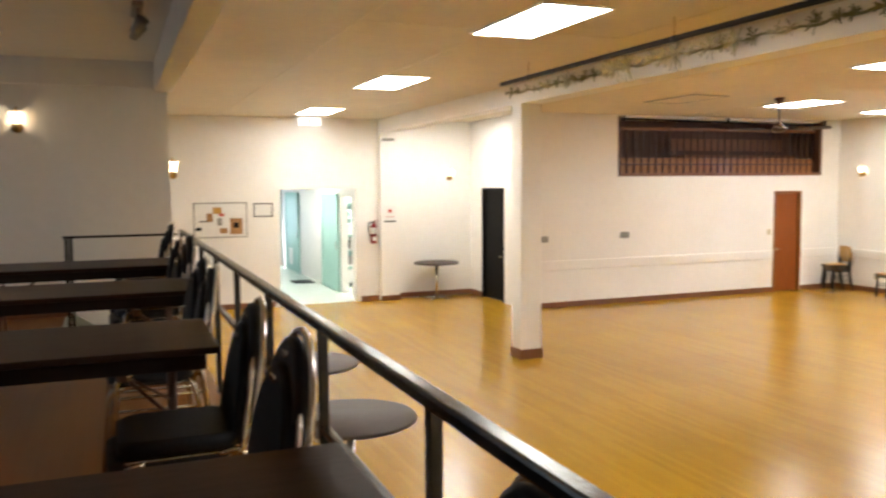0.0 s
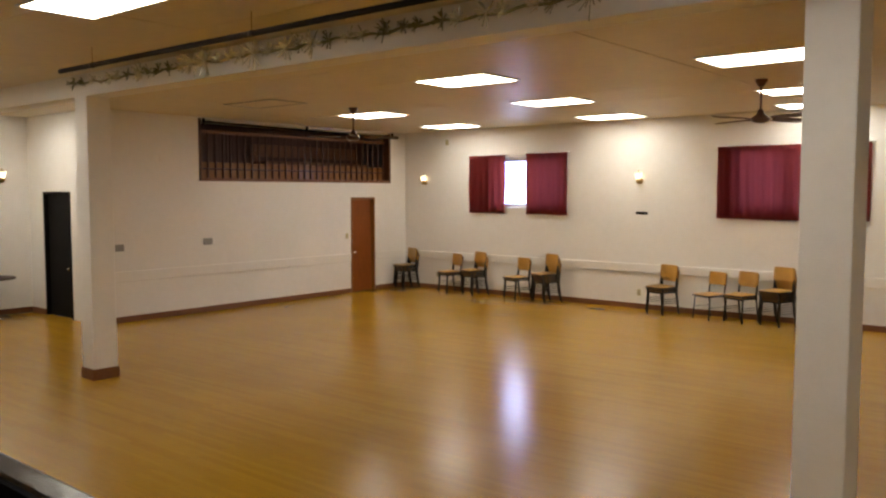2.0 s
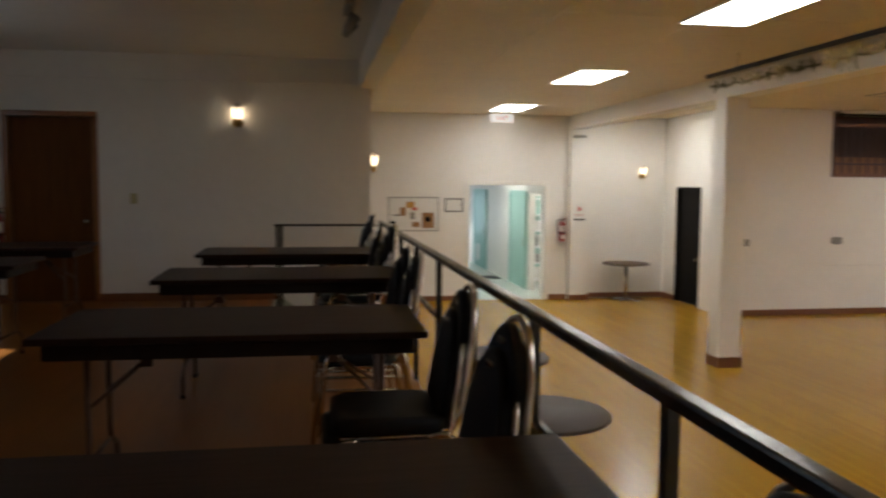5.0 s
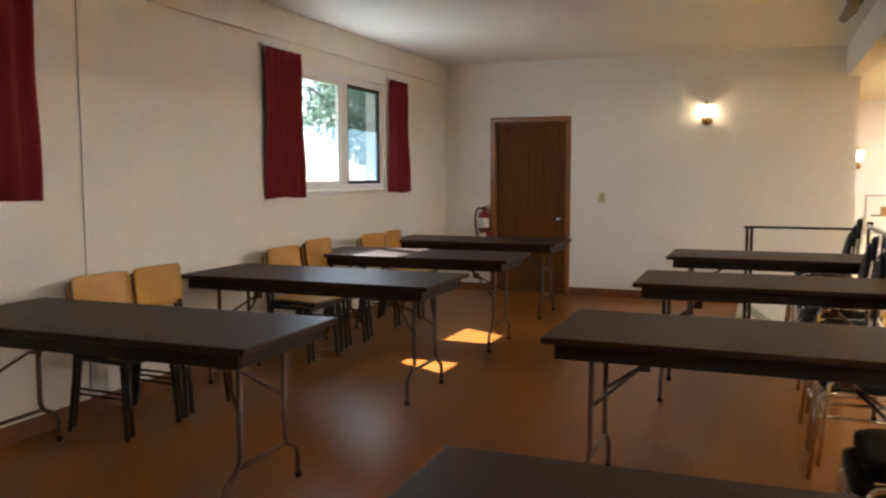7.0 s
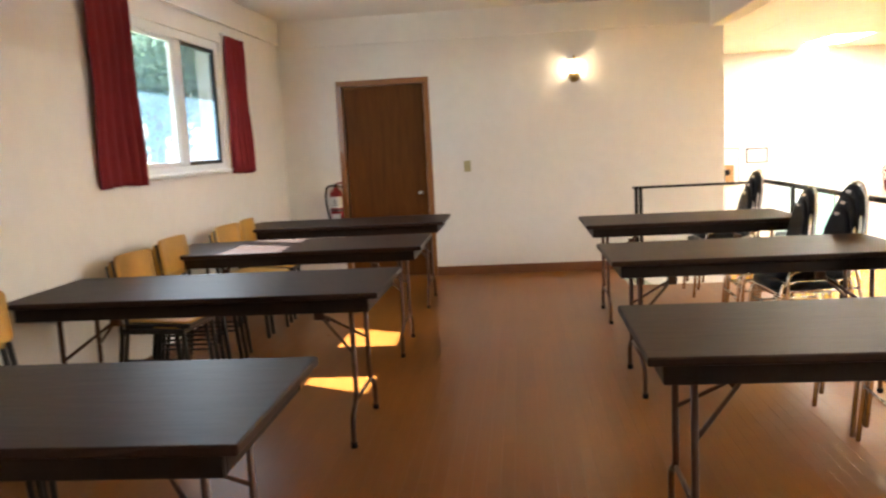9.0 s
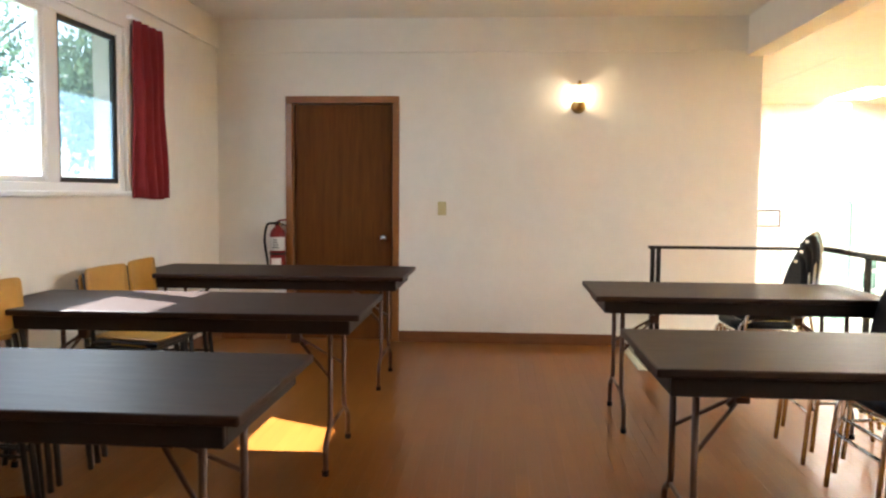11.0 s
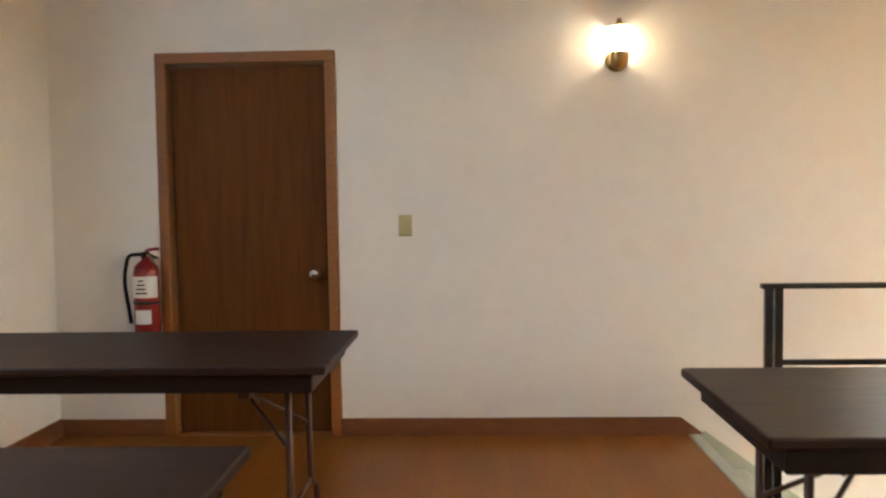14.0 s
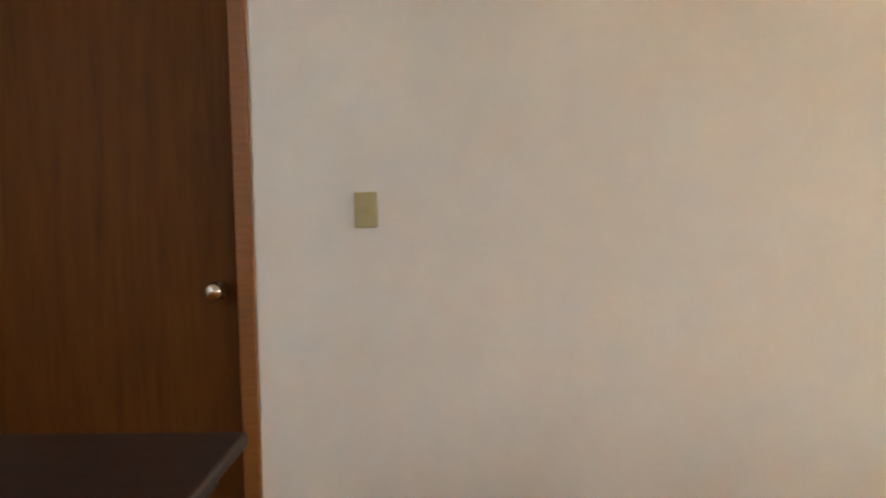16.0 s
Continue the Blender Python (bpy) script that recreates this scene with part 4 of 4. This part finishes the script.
    lathe(bm, [(0, 0.725), (r - 0.01, 0.725), (r, 0.732), (r, 0.748), (r - 0.006, 0.754), (0, 0.754)], 40)
    part("tabletop", bm, DARKLAM, t)
    bm = bmesh.new()
    tube(bm, [(0, 0, 0.03), (0, 0, 0.70)], 0.032, 14)
    part("pedestal", bm, CHROME, t)
    part("top_plate", rbox((-0.12, -0.12, 0.70), (0.12, 0.12, 0.725), 0.006), BLACK, t)
    for k in range(4):
        bm = bmesh.new()
        tube(bm, [(0.02, 0, 0.05), (0.27, 0, 0.016)], 0.016, 8)
        bmesh.ops.rotate(bm, cent=(0, 0, 0), matrix=Matrix.Rotation(radians(45 + 90 * k), 3, "Z"), verts=bm.verts[:])
        part("foot", bm, CHROME, t)
    return t


rt = round_table()
rt.matrix_world = pose(3.85, -4.25, ZH)
copy_thing(rt, pose(3.95, -2.45, ZH))
copy_thing(rt, pose(8.42, 5.75, ZH))


def extinguisher(at, rz, label):
    """A red fire extinguisher on a wall bracket; the wall is at local y = 0, its foot at z = 0."""
    e = thing("fire_extinguisher", at, label, "fire extinguisher", "fire extinguishers", rz)
    c = pose(0, -0.085, 0)
    bm = bmesh.new()
    lathe(bm, [(0, 0.0), (0.058, 0.0), (0.066, 0.012), (0.068, 0.03), (0.068, 0.33), (0.06, 0.365), (0.035, 0.392), (0.022, 0.40), (0.022, 0.415), (0, 0.415)], 24, c)
    part("cylinder", bm, RED, e)
    for z0, z1 in ((0.20, 0.315), (0.06, 0.135)):
        bm = bmesh.new()
        seg, half = 12, 75 if z0 > 0.1 else 38
        A = [[bm.verts.new(c @ Vector((rr * math.sin(radians(-half + 2 * half * i / seg)), -rr * math.cos(radians(-half + 2 * half * i / seg)), z))) for i in range(seg + 1)] for rr in (0.0685, 0.0695) for z in (z0, z1)]
        for i in range(seg):
            bm.faces.new((A[2][i], A[2][i + 1], A[3][i + 1], A[3][i]))
            bm.faces.new((A[0][i], A[1][i], A[1][i + 1], A[0][i + 1]))
            bm.faces.new((A[0][i], A[0][i + 1], A[2][i + 1], A[2][i]))
            bm.faces.new((A[1][i], A[3][i], A[3][i + 1], A[1][i + 1]))
        lab = part("label", bm, PAPER, e, "white printed label")
        if z0 > 0.1:
            for k in range(4):
                part("print_bar", bx((-0.03 + 0.004 * k, -0.158, 0.222 + 0.022 * k), (0.03 - 0.006 * k, -0.1555, 0.230 + 0.022 * k)), BLACK, lab)
    part("valve", rbox((-0.018, -0.105, 0.41), (0.018, -0.065, 0.445), 0.005), BLACK, e)
    bm = bmesh.new()
    tube(bm, [(0.0, -0.085, 0.445), (0.02, -0.10, 0.455), (0.085, -0.12, 0.462)], 0.008, 8)
    part("handle", bm, RED, e)
    bm = bmesh.new()
    tube(bm, [(0.0, -0.085, 0.432), (0.03, -0.10, 0.43), (0.08, -0.12, 0.41)], 0.007, 8)
    part("lever", bm, BLACK, e)
    bm = bmesh.new()
    tube(bm, arc([(-0.015, -0.085, 0.43), (-0.09, -0.10, 0.43), (-0.115, -0.105, 0.30), (-0.085, -0.115, 0.12), (-0.075, -0.12, 0.06)], 5, 0.06), 0.010)
    part("hose", bm, BLACK, e)
    bm = bmesh.new()
    lathe(bm, [(0, 0), (0.011, 0), (0.011, 0.012), (0, 0.012)], 10, pose(0.03, -0.11, 0.425, 90, 0, 0))
    part("gauge", bm, BRASS, e)
    part("wall_bracket", rbox((-0.02, -0.02, 0.10), (0.02, 0.0, 0.42), 0.003, 1), GREY, e)
    bm = bmesh.new()
    lathe(bm, [(0.069, 0.165), (0.072, 0.165), (0.072, 0.182), (0.069, 0.182), (0.069, 0.165)], 24, c)
    part("strap", bm, DARKSTEEL, e)
    return e


extinguisher((-1.035, 0, 0.585), 0, "red fire extinguisher with white labels hung beside the door")
extinguisher((7.20, 6.15, 0.21), 0, "red fire extinguisher hung beside the pilaster")

# ---- things on the hall walls ----
sg = thing("fire_sign", (7.53, 6.02, 0.80), "white paper sign with red print on the pilaster", "sign")
part("sheet", bx((-0.12, -0.004, -0.12), (0.12, 0.0, 0.16)), PAPER, sg)
part("print_block", bx((-0.035, -0.006, 0.02), (0.035, -0.0045, 0.09)), REDINK, sg)
part("print_bar", bx((-0.08, -0.006, -0.07), (0.08, -0.0045, -0.058)), REDINK, sg)
part("dark_bar", bx((-0.12, -0.012, -0.17), (0.12, 0.0, -0.14)), BLACK, sg)
bb = thing("bulletin_board", (4.24, 6.15, 0.745), "white bulletin board with pinned papers and cork", "notice board")
part("board", rbox((-0.47, -0.02, -0.31), (0.47, 0.0, 0.31), 0.004, 1), PAPER, bb)
for lo, hi in (((-0.49, -0.028, 0.31), (0.49, 0.0, 0.33)), ((-0.49, -0.028, -0.33), (0.49, 0.0, -0.31)), ((-0.49, -0.028, -0.31), (-0.47, 0.0, 0.31)), ((0.47, -0.028, -0.31), (0.49, 0.0, 0.31))):
    part("frame", bx(lo, hi), GREY, bb)
part("cork_sheet", bx((0.17, -0.026, -0.27), (0.40, -0.021, 0.03)), CORK, bb)
for x, z, w, h, m in ((-0.38, 0.12, 0.14, 0.2, PAPER), (-0.40, -0.16, 0.10, 0.06, BLACK), (-0.2, 0.05, 0.11, 0.16, CORK), (-0.06, 0.18, 0.16, 0.12, PLY), (-0.02, -0.03, 0.09, 0.14, GREY), (-0.18, -0.2, 0.12, 0.11, PAPER),
                      (0.28, -0.1, 0.1, 0.1, BLACK), (-0.31, -0.02, 0.16, 0.02, BLACK), (0.05, -0.2, 0.14, 0.1, CORK), (0.02, 0.10, 0.10, 0.05, REDINK)):
    part("pinned_paper", bx((x - w / 2, -0.030, z - h / 2), (x + w / 2, -0.0265, z + h / 2)), m, bb)
fr = thing("picture_frame", (5.03, 6.15, 0.92), "black framed white notice on the wall", "picture frame")
part("sheet", bx((-0.16, -0.012, -0.11), (0.16, 0.0, 0.11)), PAPER, fr)
for lo, hi in (((-0.18, -0.022, 0.11), (0.18, 0, 0.13)), ((-0.18, -0.022, -0.13), (0.18, 0, -0.11)), ((-0.18, -0.022, -0.11), (-0.16, 0, 0.11)), ((0.16, -0.022, -0.11), (0.18, 0, 0.11))):
    part("frame", bx(lo, hi), BLACK, fr)
ex = thing("exit_sign", (5.95, 6.05, 2.53), "white exit sign box with faint red letters under the ceiling", "exit sign")
part("box", rbox((-0.21, -0.05, 0.0), (0.21, 0.1, 0.15), 0.006), EXITRED, ex)
txt = bpy.data.curves.new("letters", "FONT")
txt.body, txt.size, txt.align_x, txt.extrude = "EXIT", 0.11, "CENTER", 0.001
tob = new("letters", txt)
tob.data.materials.append(REDINK)
tob.parent = ex
tob.matrix_local = pose(0, -0.052, 0.035, 90, 0, 0)
ob = thing("alarm_bell", (7.50, 6.02, 2.25), "small grey fixture on the pilaster head", "fixture")
part("body", rbox((-0.12, -0.08, 0.0), (0.12, 0.0, 0.05), 0.01), GREY, ob)

# corridor behind the wide opening
structure("floor_corridor", bx((4.6, 6.2, ZH - 0.1), (7.2, 14.2, ZH + 0.004)), LINO, "pale green glossy lino floor of the corridor", "floor")
structure("wall_corridor_left", bx((4.6, 6.31, ZH), (4.75, 14.2, 1.9)), HALL_WALL, "white corridor wall", "wall")
structure("wall_corridor_right", wall_boxes("x", 6.90, 0.15, 6.31, 14.2, ZH, 1.9, [(6.60, 7.48, ZH, 1.14)]), HALL_WALL, "white corridor wall with an open doorway", "wall")
structure("wall_corridor_end", wall_boxes("y", 14.2, 0.15, 4.6, 7.2, ZH, 1.9, [(5.0, 6.6, -0.1, 1.15)]), HALL_WALL, "white corridor end wall", "wall")
structure("ceiling_corridor", bx((4.6, 6.31, 1.9), (7.2, 14.35, 2.0)), PCEIL, "white corridor ceiling", "ceiling")
for lo, hi in (((5.25, 6.13, ZH), (5.328, 6.30, 1.312)), ((6.852, 6.13, ZH), (6.93, 6.30, 1.312)), ((5.25, 6.13, 1.312), (6.93, 6.30, 1.39))):
    structure("trim_opening", rbox(lo, hi, 0.005, 1), HALL_WALL, "white painted casing of the corridor opening", "trim")
for y0, y1 in ((7.58, 9.10), (11.7, 13.4)):
    d = tagged(new("corridor_door"), "mint green painted corridor door in its frame", "door", "mint corridor doors")
    d.location = (6.90, y0, ZH)
    part("leaf", rbox((-0.03, 0.08, 0.01), (0.0, y1 - y0 - 0.08, 2.06), 0.004, 1), MINT, d)
    for lo, hi in (((-0.05, 0, 0), (0.0, 0.08, 2.1)), ((-0.05, y1 - y0 - 0.08, 0), (0.0, y1 - y0, 2.1)), ((-0.05, 0.08, 2.06), (0.0, y1 - y0 - 0.08, 2.14))):
        part("casing", rbox(lo, hi, 0.004, 1), MINT, d)
    part("handle", rbox((-0.06, 0.14, 0.95), (-0.03, 0.17, 1.1), 0.006), CHROME, d)
fm = tagged(part("floor_mat", rbox((6.32, 9.6, ZH + 0.004), (6.80, 10.2, ZH + 0.016), 0.004, 1), BLACK), "small black mat on the corridor floor", "mat")
# ceiling light out of sight, added to brighten the corridor
unseen_light = troffer(0.6, 1.2)
unseen_light.matrix_world = pose(5.9, 8.6, 1.9)
# window not in sight, put in so daylight fills the corridor
window((5.0, 14.2, -0.1), 0, 1.6, 1.25, 0.06, "unseen window added at the corridor end for daylight", False)
# white panel drawn for the bright lower part of the far door
wn2 = thing("notice_sheet", (6.868, 12.75, -0.55), "white panel for the bright lower part of the far mint door", "notice", rz=-90)
part("sheet", bx((-0.22, -0.006, -0.22), (0.22, 0.0, 0.22)), PAPER, wn2)
# store room beside the corridor, with its shelf
structure("floor_store", bx((7.2, 6.47, ZH - 0.1), (8.3, 9.2, ZH + 0.004)), LINO, "pale green lino floor of the store room", "floor")
structure("wall_store_side", bx((8.2, 6.47, ZH), (8.3, 9.2, 1.9)), HALL_WALL, "white side wall of the store room", "wall")
structure("wall_store_end", bx((7.05, 9.1, ZH), (8.2, 9.2, 1.9)), HALL_WALL, "white end wall of the store room", "wall")
structure("wall_store_front", bx((7.05, 6.47, ZH), (8.2, 6.55, 1.9)), HALL_WALL, "white front wall of the store room", "wall")
structure("ceiling_store", bx((7.2, 6.47, 1.9), (8.3, 9.2, 2.0)), PCEIL, "white ceiling of the store room", "ceiling")
# made-up ceiling light that brightens the shelf in the store room
copy_thing(unseen_light, pose(7.6, 7.7, 1.9))
ss = thing("storage_shelf", (7.07, 8.7, ZH), "white painted shelf unit with boxes in the store room", "shelf")
for x in (0.0, 0.96):
    part("side_panel", rbox((x, 0.0, 0.004), (x + 0.03, 0.36, 2.0), 0.003, 1), WHITE, ss)
for z in (0.08, 0.45, 0.82, 1.19, 1.56, 1.93):
    part("shelf", rbox((0.032, 0.0, z), (0.958, 0.36, z + 0.03), 0.003, 1), WHITE, ss)
part("back_panel", bx((0.032, 0.362, 0.08), (0.958, 0.372, 2.0)), MINT, ss)
for x, z, w, h, m, what in ((0.10, 0.852, 0.26, 0.20, BLACK, "black storage box on the white shelf"), (0.16, 0.482, 0.30, 0.18, GREY, "grey storage box on the white shelf"), (0.42, 0.852, 0.20, 0.26, PAPER, "white storage box on the shelf"),
                            (0.12, 1.222, 0.34, 0.22, PAPER, "white storage box on the shelf"), (0.20, 1.592, 0.28, 0.16, MINT, "pale green storage box on the shelf"), (0.12, 0.112, 0.36, 0.24, PAPER, "white storage box on the shelf")):
    sb = thing("storage_box", (7.07 + x, 8.74, ZH + z), what, "box", "boxes on the store shelf")
    part("body", rbox((0, 0, 0), (w, 0.26, h * 0.8), 0.006, 1), m, sb)
    part("lid", rbox((-0.006, -0.006, h * 0.8), (w + 0.006, 0.266, h), 0.006, 1), m, sb)

# loft behind the long opening
structure("floor_loft", bx((9.6, HY + 0.18, 1.40), (HX, 5.3, 1.5)), TRIM, "dark plank floor of the loft", "floor")
loft = tagged(new("wall_loft_planks"), "dark brown upright plank wall inside the loft", "wall", kind="structure")
plank = None
for k in range(46):
    w = 0.155
    if plank is None:
        plank = part("plank", rbox((0.0, 0.0, 0.0), (w - 0.006, 0.025, 1.25), 0.004, 1), HATCHWOOD, loft)
        ob = plank
    else:
        ob = new("plank", plank.data)
        ob.parent = loft
    ob.location = (9.8 + k * w, 5.0 + random.uniform(0, 0.012), 1.5)
for lo, hi, m, n in (((11.46, HY - 0.012, 1.50), (16.5, HY + 0.18, 1.56), BASE, "trim_loft_sill"), ((16.5, HY - 0.012, 1.50), (16.56, HY + 0.18, 2.66), HATCHWOOD, "trim_loft_right"), ((11.40, HY - 0.012, 1.50), (11.46, HY + 0.18, 2.66), HATCHWOOD, "trim_loft_left")):
    structure(n, rbox(lo, hi, 0.004, 1), m, "brown stained wooden edging of the loft opening", "trim")
lr = thing("loft_railing", (11.46, HY + 0.14, 1.56), "brown slatted wooden railing across the loft opening", "railing")
part("top_bar", rbox((0.0, -0.02, 0.84), (5.04, 0.02, 0.90), 0.005, 1), BASE, lr)
part("low_bar", rbox((0.0, -0.02, 0.16), (5.04, 0.02, 0.19), 0.005, 1), HATCHWOOD, lr)
for k in range(30):
    part("slat", rbox((0.05 + 0.17 * k, -0.015, 0.0), (0.08 + 0.17 * k, 0.015, 0.84), 0.003, 1), HATCHWOOD, lr)
part("kick_board", rbox((0.0, 0.022, 0.0), (5.04, 0.04, 0.30), 0.004, 1), TRIM, lr, "lighter brown kick board")
bn = thing("loft_bench", (13.4, 4.55, 1.5), "long brown wooden bench in the loft", "bench")
part("seat", rbox((0, -0.2, 0.38), (3.0, 0.2, 0.44), 0.006), BASE, bn)
part("backrest", rbox((0, 0.18, 0.55), (3.0, 0.22, 0.8), 0.006), BASE, bn)
for x in (0.1, 1.5, 2.9):
    part("leg", rbox((x - 0.03, -0.18, 0), (x + 0.03, 0.22, 0.38), 0.004, 1), BASE, bn)
    part("back_post", rbox((x - 0.03, 0.222, 0.3), (x + 0.03, 0.25, 0.8), 0.004, 1), BASE, bn)
bm = bmesh.new()
tube(bm, [(11.46, HY - 0.05, 2.6), (16.75, HY - 0.05, 2.54)], 0.018)
dr = thing("curtain_rail", (0, 0, 0), "dark curtain rail above the loft opening", "curtain rail")
part("rail", bm, BLACK, dr)
for x in (11.5, 14.0, 16.6):
    part("bracket", rbox((x - 0.012, HY - 0.06, 2.56), (x + 0.012, HY, 2.66), 0.003, 1), BLACK, dr)

# pipe hung under the hall ceiling, and tinsel on the beam
pp = thing("hung_pipe", (6.55, 0, 2.51), "black pipe hung from the ceiling on thin rods", "pipe")
bm = bmesh.new()
tube(bm, [(0, -12.5, 0), (0, -1.1, 0)], 0.024, 12)
part("pipe", bm, BLACK, pp)
for y in (-1.75, -4.2, -6.6, -9.0, -11.4):
    bm = bmesh.new()
    tube(bm, [(0, y, 0.02), (0, y, HCZ - 2.51)], 0.004, 6)
    part("hanger_rod", bm, BRASS, pp)
    bm = bmesh.new()
    tube(bm, [(0, y - 0.02, 0), (0, y + 0.02, 0)], 0.028, 12)
    part("clamp", bm, DARKSTEEL, pp)
gl = thing("garland", (7.355, 0, 2.56), "gold and green tinsel garland along the beam", "garland")
bm = bmesh.new()
tube(bm, [(-0.025, 0.2 - 0.1 * k, 0.012 * math.sin(k * 1.7) + 0.008 * math.sin(k * 0.6)) for k in range(126)], 0.012, 6)
part("cord", bm, GREEN, gl)
rnd = random.Random(5)
for k in range(62):
    y = 0.15 - 0.2 * k + rnd.uniform(-0.05, 0.05)
    bm = bmesh.new()
    burst = rnd.random() < 0.7
    big = burst and rnd.random() < 0.45
    size = rnd.uniform(0.9, 1.25) if big else rnd.uniform(0.45, 0.8)
    for j in range(46 if big else 26):
        d = Vector((-abs(rnd.gauss(0.3, 0.5)), rnd.gauss(0, 1), rnd.gauss(0, 0.8))).normalized()
        ln = rnd.uniform(0.055, 0.145) * size
        side = d.cross(Vector((rnd.random(), rnd.random(), rnd.random()))).normalized() * 0.006
        o = Vector((-0.03, y, 0.01))
        a, b, c2, e2 = o - side * 0.4, o + side * 0.4, o + d * ln + side, o + d * ln - side
        lift = d.cross(side).normalized() * 0.0006
        f = [bm.verts.new(p + lift) for p in (a, b, c2, e2)]
        g = [bm.verts.new(p - lift) for p in (a, b, c2, e2)]
        bm.faces.new(f)
        bm.faces.new(g[::-1])
        for i in range(4):
            bm.faces.new((f[i], g[i], g[(i + 1) % 4], f[(i + 1) % 4]))
    part("tinsel_tuft", bm, GOLD if burst else GREEN, gl)

# stage lamp near the platform beam
sl = thing("spot_lamp", (2.62, -2.85, PCZ), "small dark spot lamp on the platform ceiling", "spot lamp")
part("mount", rbox((-0.04, -0.25, -0.03), (0.04, 0.25, 0.0), 0.005), GREY, sl)
for y in (-0.14, 0.14):
    bm = bmesh.new()
    tube(bm, [(0, y, -0.03), (0, y, -0.12)], 0.01, 8)
    part("stem", bm, GREY, sl)
    bm = bmesh.new()
    lathe(bm, [(0, -0.06), (0.03, -0.06), (0.05, 0.07), (0.045, 0.07), (0.026, -0.05), (0.0, -0.05)], 16, pose(0, y, -0.16, 50, 0, 40))
    part("head", bm, GREY, sl)

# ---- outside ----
# glowing sheet added behind the hall windows
structure("backdrop", bx((HX + 5.0, -14.0, ZH), (HX + 5.1, 6.0, 5.0)), BRIGHT, "glowing blue-white backdrop in place of the bright outdoors", "backdrop")
structure("ground", bx((-80, -80, ZH - 0.5), (90, 80, ZH - 0.12)), GRASS, "green lawn around the building", "ground")


def tree(at, h, r, seed, label):
    rd = random.Random(seed)
    t = thing("tree", at, label, "tree", "trees outside")
    bm = bmesh.new()
    tube(bm, [(0, 0, -0.1), (0.05, 0.03, h * 0.3), (-0.03, 0.06, h * 0.6)], 0.16, 10)
    for k in range(7):
        a = rd.uniform(0, 6.28)
        z = h * rd.uniform(0.3, 0.6)
        tube(bm, [(0, 0, z), (r * 0.4 * math.cos(a), r * 0.4 * math.sin(a), z + r * 0.3), (r * 0.8 * math.cos(a), r * 0.8 * math.sin(a), z + r * 0.55)], 0.045, 6)
    part("trunk", bm, BARK, t)
    verts, faces = [], []
    for k in range(5200):
        d = Vector((rd.gauss(0, 1), rd.gauss(0, 1), rd.gauss(0, 1))).normalized()
        rad = rd.random() ** 0.4
        lump = 0.75 + 0.35 * noise.noise(d * 2.2 + Vector((seed, 0, 0)))
        c = Vector((d.x * r * rad * lump, d.y * r * rad * lump, h * 0.62 + d.z * h * 0.40 * rad * lump))
        q = Euler((rd.uniform(0, 6), rd.uniform(0, 6), rd.uniform(0, 6))).to_matrix()
        s = rd.uniform(0.08, 0.17)
        i = len(verts)
        verts += [c + q @ Vector(p) for p in ((-s, 0, 0), (0, -s * 0.5, 0.01), (s, 0, 0), (0, s * 0.5, 0.01))]
        faces.append((i, i + 1, i + 2, i + 3))
    me = bpy.data.meshes.new("crown")
    me.from_pydata([tuple(v) for v in verts], [], faces)
    me.materials.append(LEAF)
    cr = new("crown", me)
    cr.parent = t


for k, (x, y, h, r) in enumerate(((-13, 4.5, 9.0, 3.2), (-15, 11, 10, 3.6), (-17, 16, 10, 4.0), (-21, 7, 11, 4.2), (-12, -1.5, 8.0, 2.6), (-20, 22, 12, 4.5), (-26, 14, 12, 5), (-11.5, 19, 8.5, 3.6), (-15, 26, 10, 4.5))):
    tree((x, y, ZH - 0.12), h, r, k + 1, "leafy green tree on the lawn")

# hardwood strips of the platform floor, those of the walked end as pieces, the rest joined
STRIP, GAP = 0.0575, 0.0003
strip_data = {}


def floor_strip(n):
    """One strip n hundredths of a metre long, with eased upper edges."""
    if n not in strip_data:
        w, l, e = (STRIP - GAP) / 2, (n / 100 - GAP) / 2, 0.0003
        me = bpy.data.meshes.new("plank")
        vs = [(-w, -l, -0.004), (w, -l, -0.004), (w, l, -0.004), (-w, l, -0.004), (-w, -l, -e), (w, -l, -e), (w, l, -e), (-w, l, -e),
              (e - w, e - l, 0), (w - e, e - l, 0), (w - e, l - e, 0), (e - w, l - e, 0)]
        fs = [(8, 9, 10, 11)] + [(a + i, a + (i + 1) % 4, a + 4 + (i + 1) % 4, a + 4 + i) for a in (0, 4) for i in range(4)]
        me.from_pydata(vs, [], fs)
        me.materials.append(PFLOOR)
        strip_data[n] = me
    return strip_data[n]


far_verts, far_faces = [], []
planks = 0
x = WX + STRIP / 2
while x + STRIP / 2 < RX + 0.001:
    y = 0.0 if x < 1.90 else -0.98
    first = True
    while y > YB + 0.3:
        n = random.choice((70, 90, 110, 130, 150, 170))
        if first:
            n, first = random.choice((35, 60, 85, 110, 140)), False
        n = min(n, int((y - YB) * 100))
        me = floor_strip(n)
        if y > -3.2 and planks < 300 and -0.9 < x < 2.6:
            ob = new("plank", me)
            ob.parent = FLOORP
            ob.location = (x, y - n / 200, 0)
            planks += 1
        else:
            k = len(far_verts)
            far_verts += [(v.co.x + x, v.co.y + y - n / 200, v.co.z) for v in me.vertices]
            far_faces += [tuple(i + k for i in f.vertices) for f in me.polygons]
        y -= n / 100
    x += STRIP
far = bpy.data.meshes.new("floor_strips")
far.from_pydata(far_verts, [], far_faces)
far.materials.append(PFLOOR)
fs_ob = new("floor_strips", far)
fs_ob.parent = FLOORP
fs_ob["kind"] = "stuff"
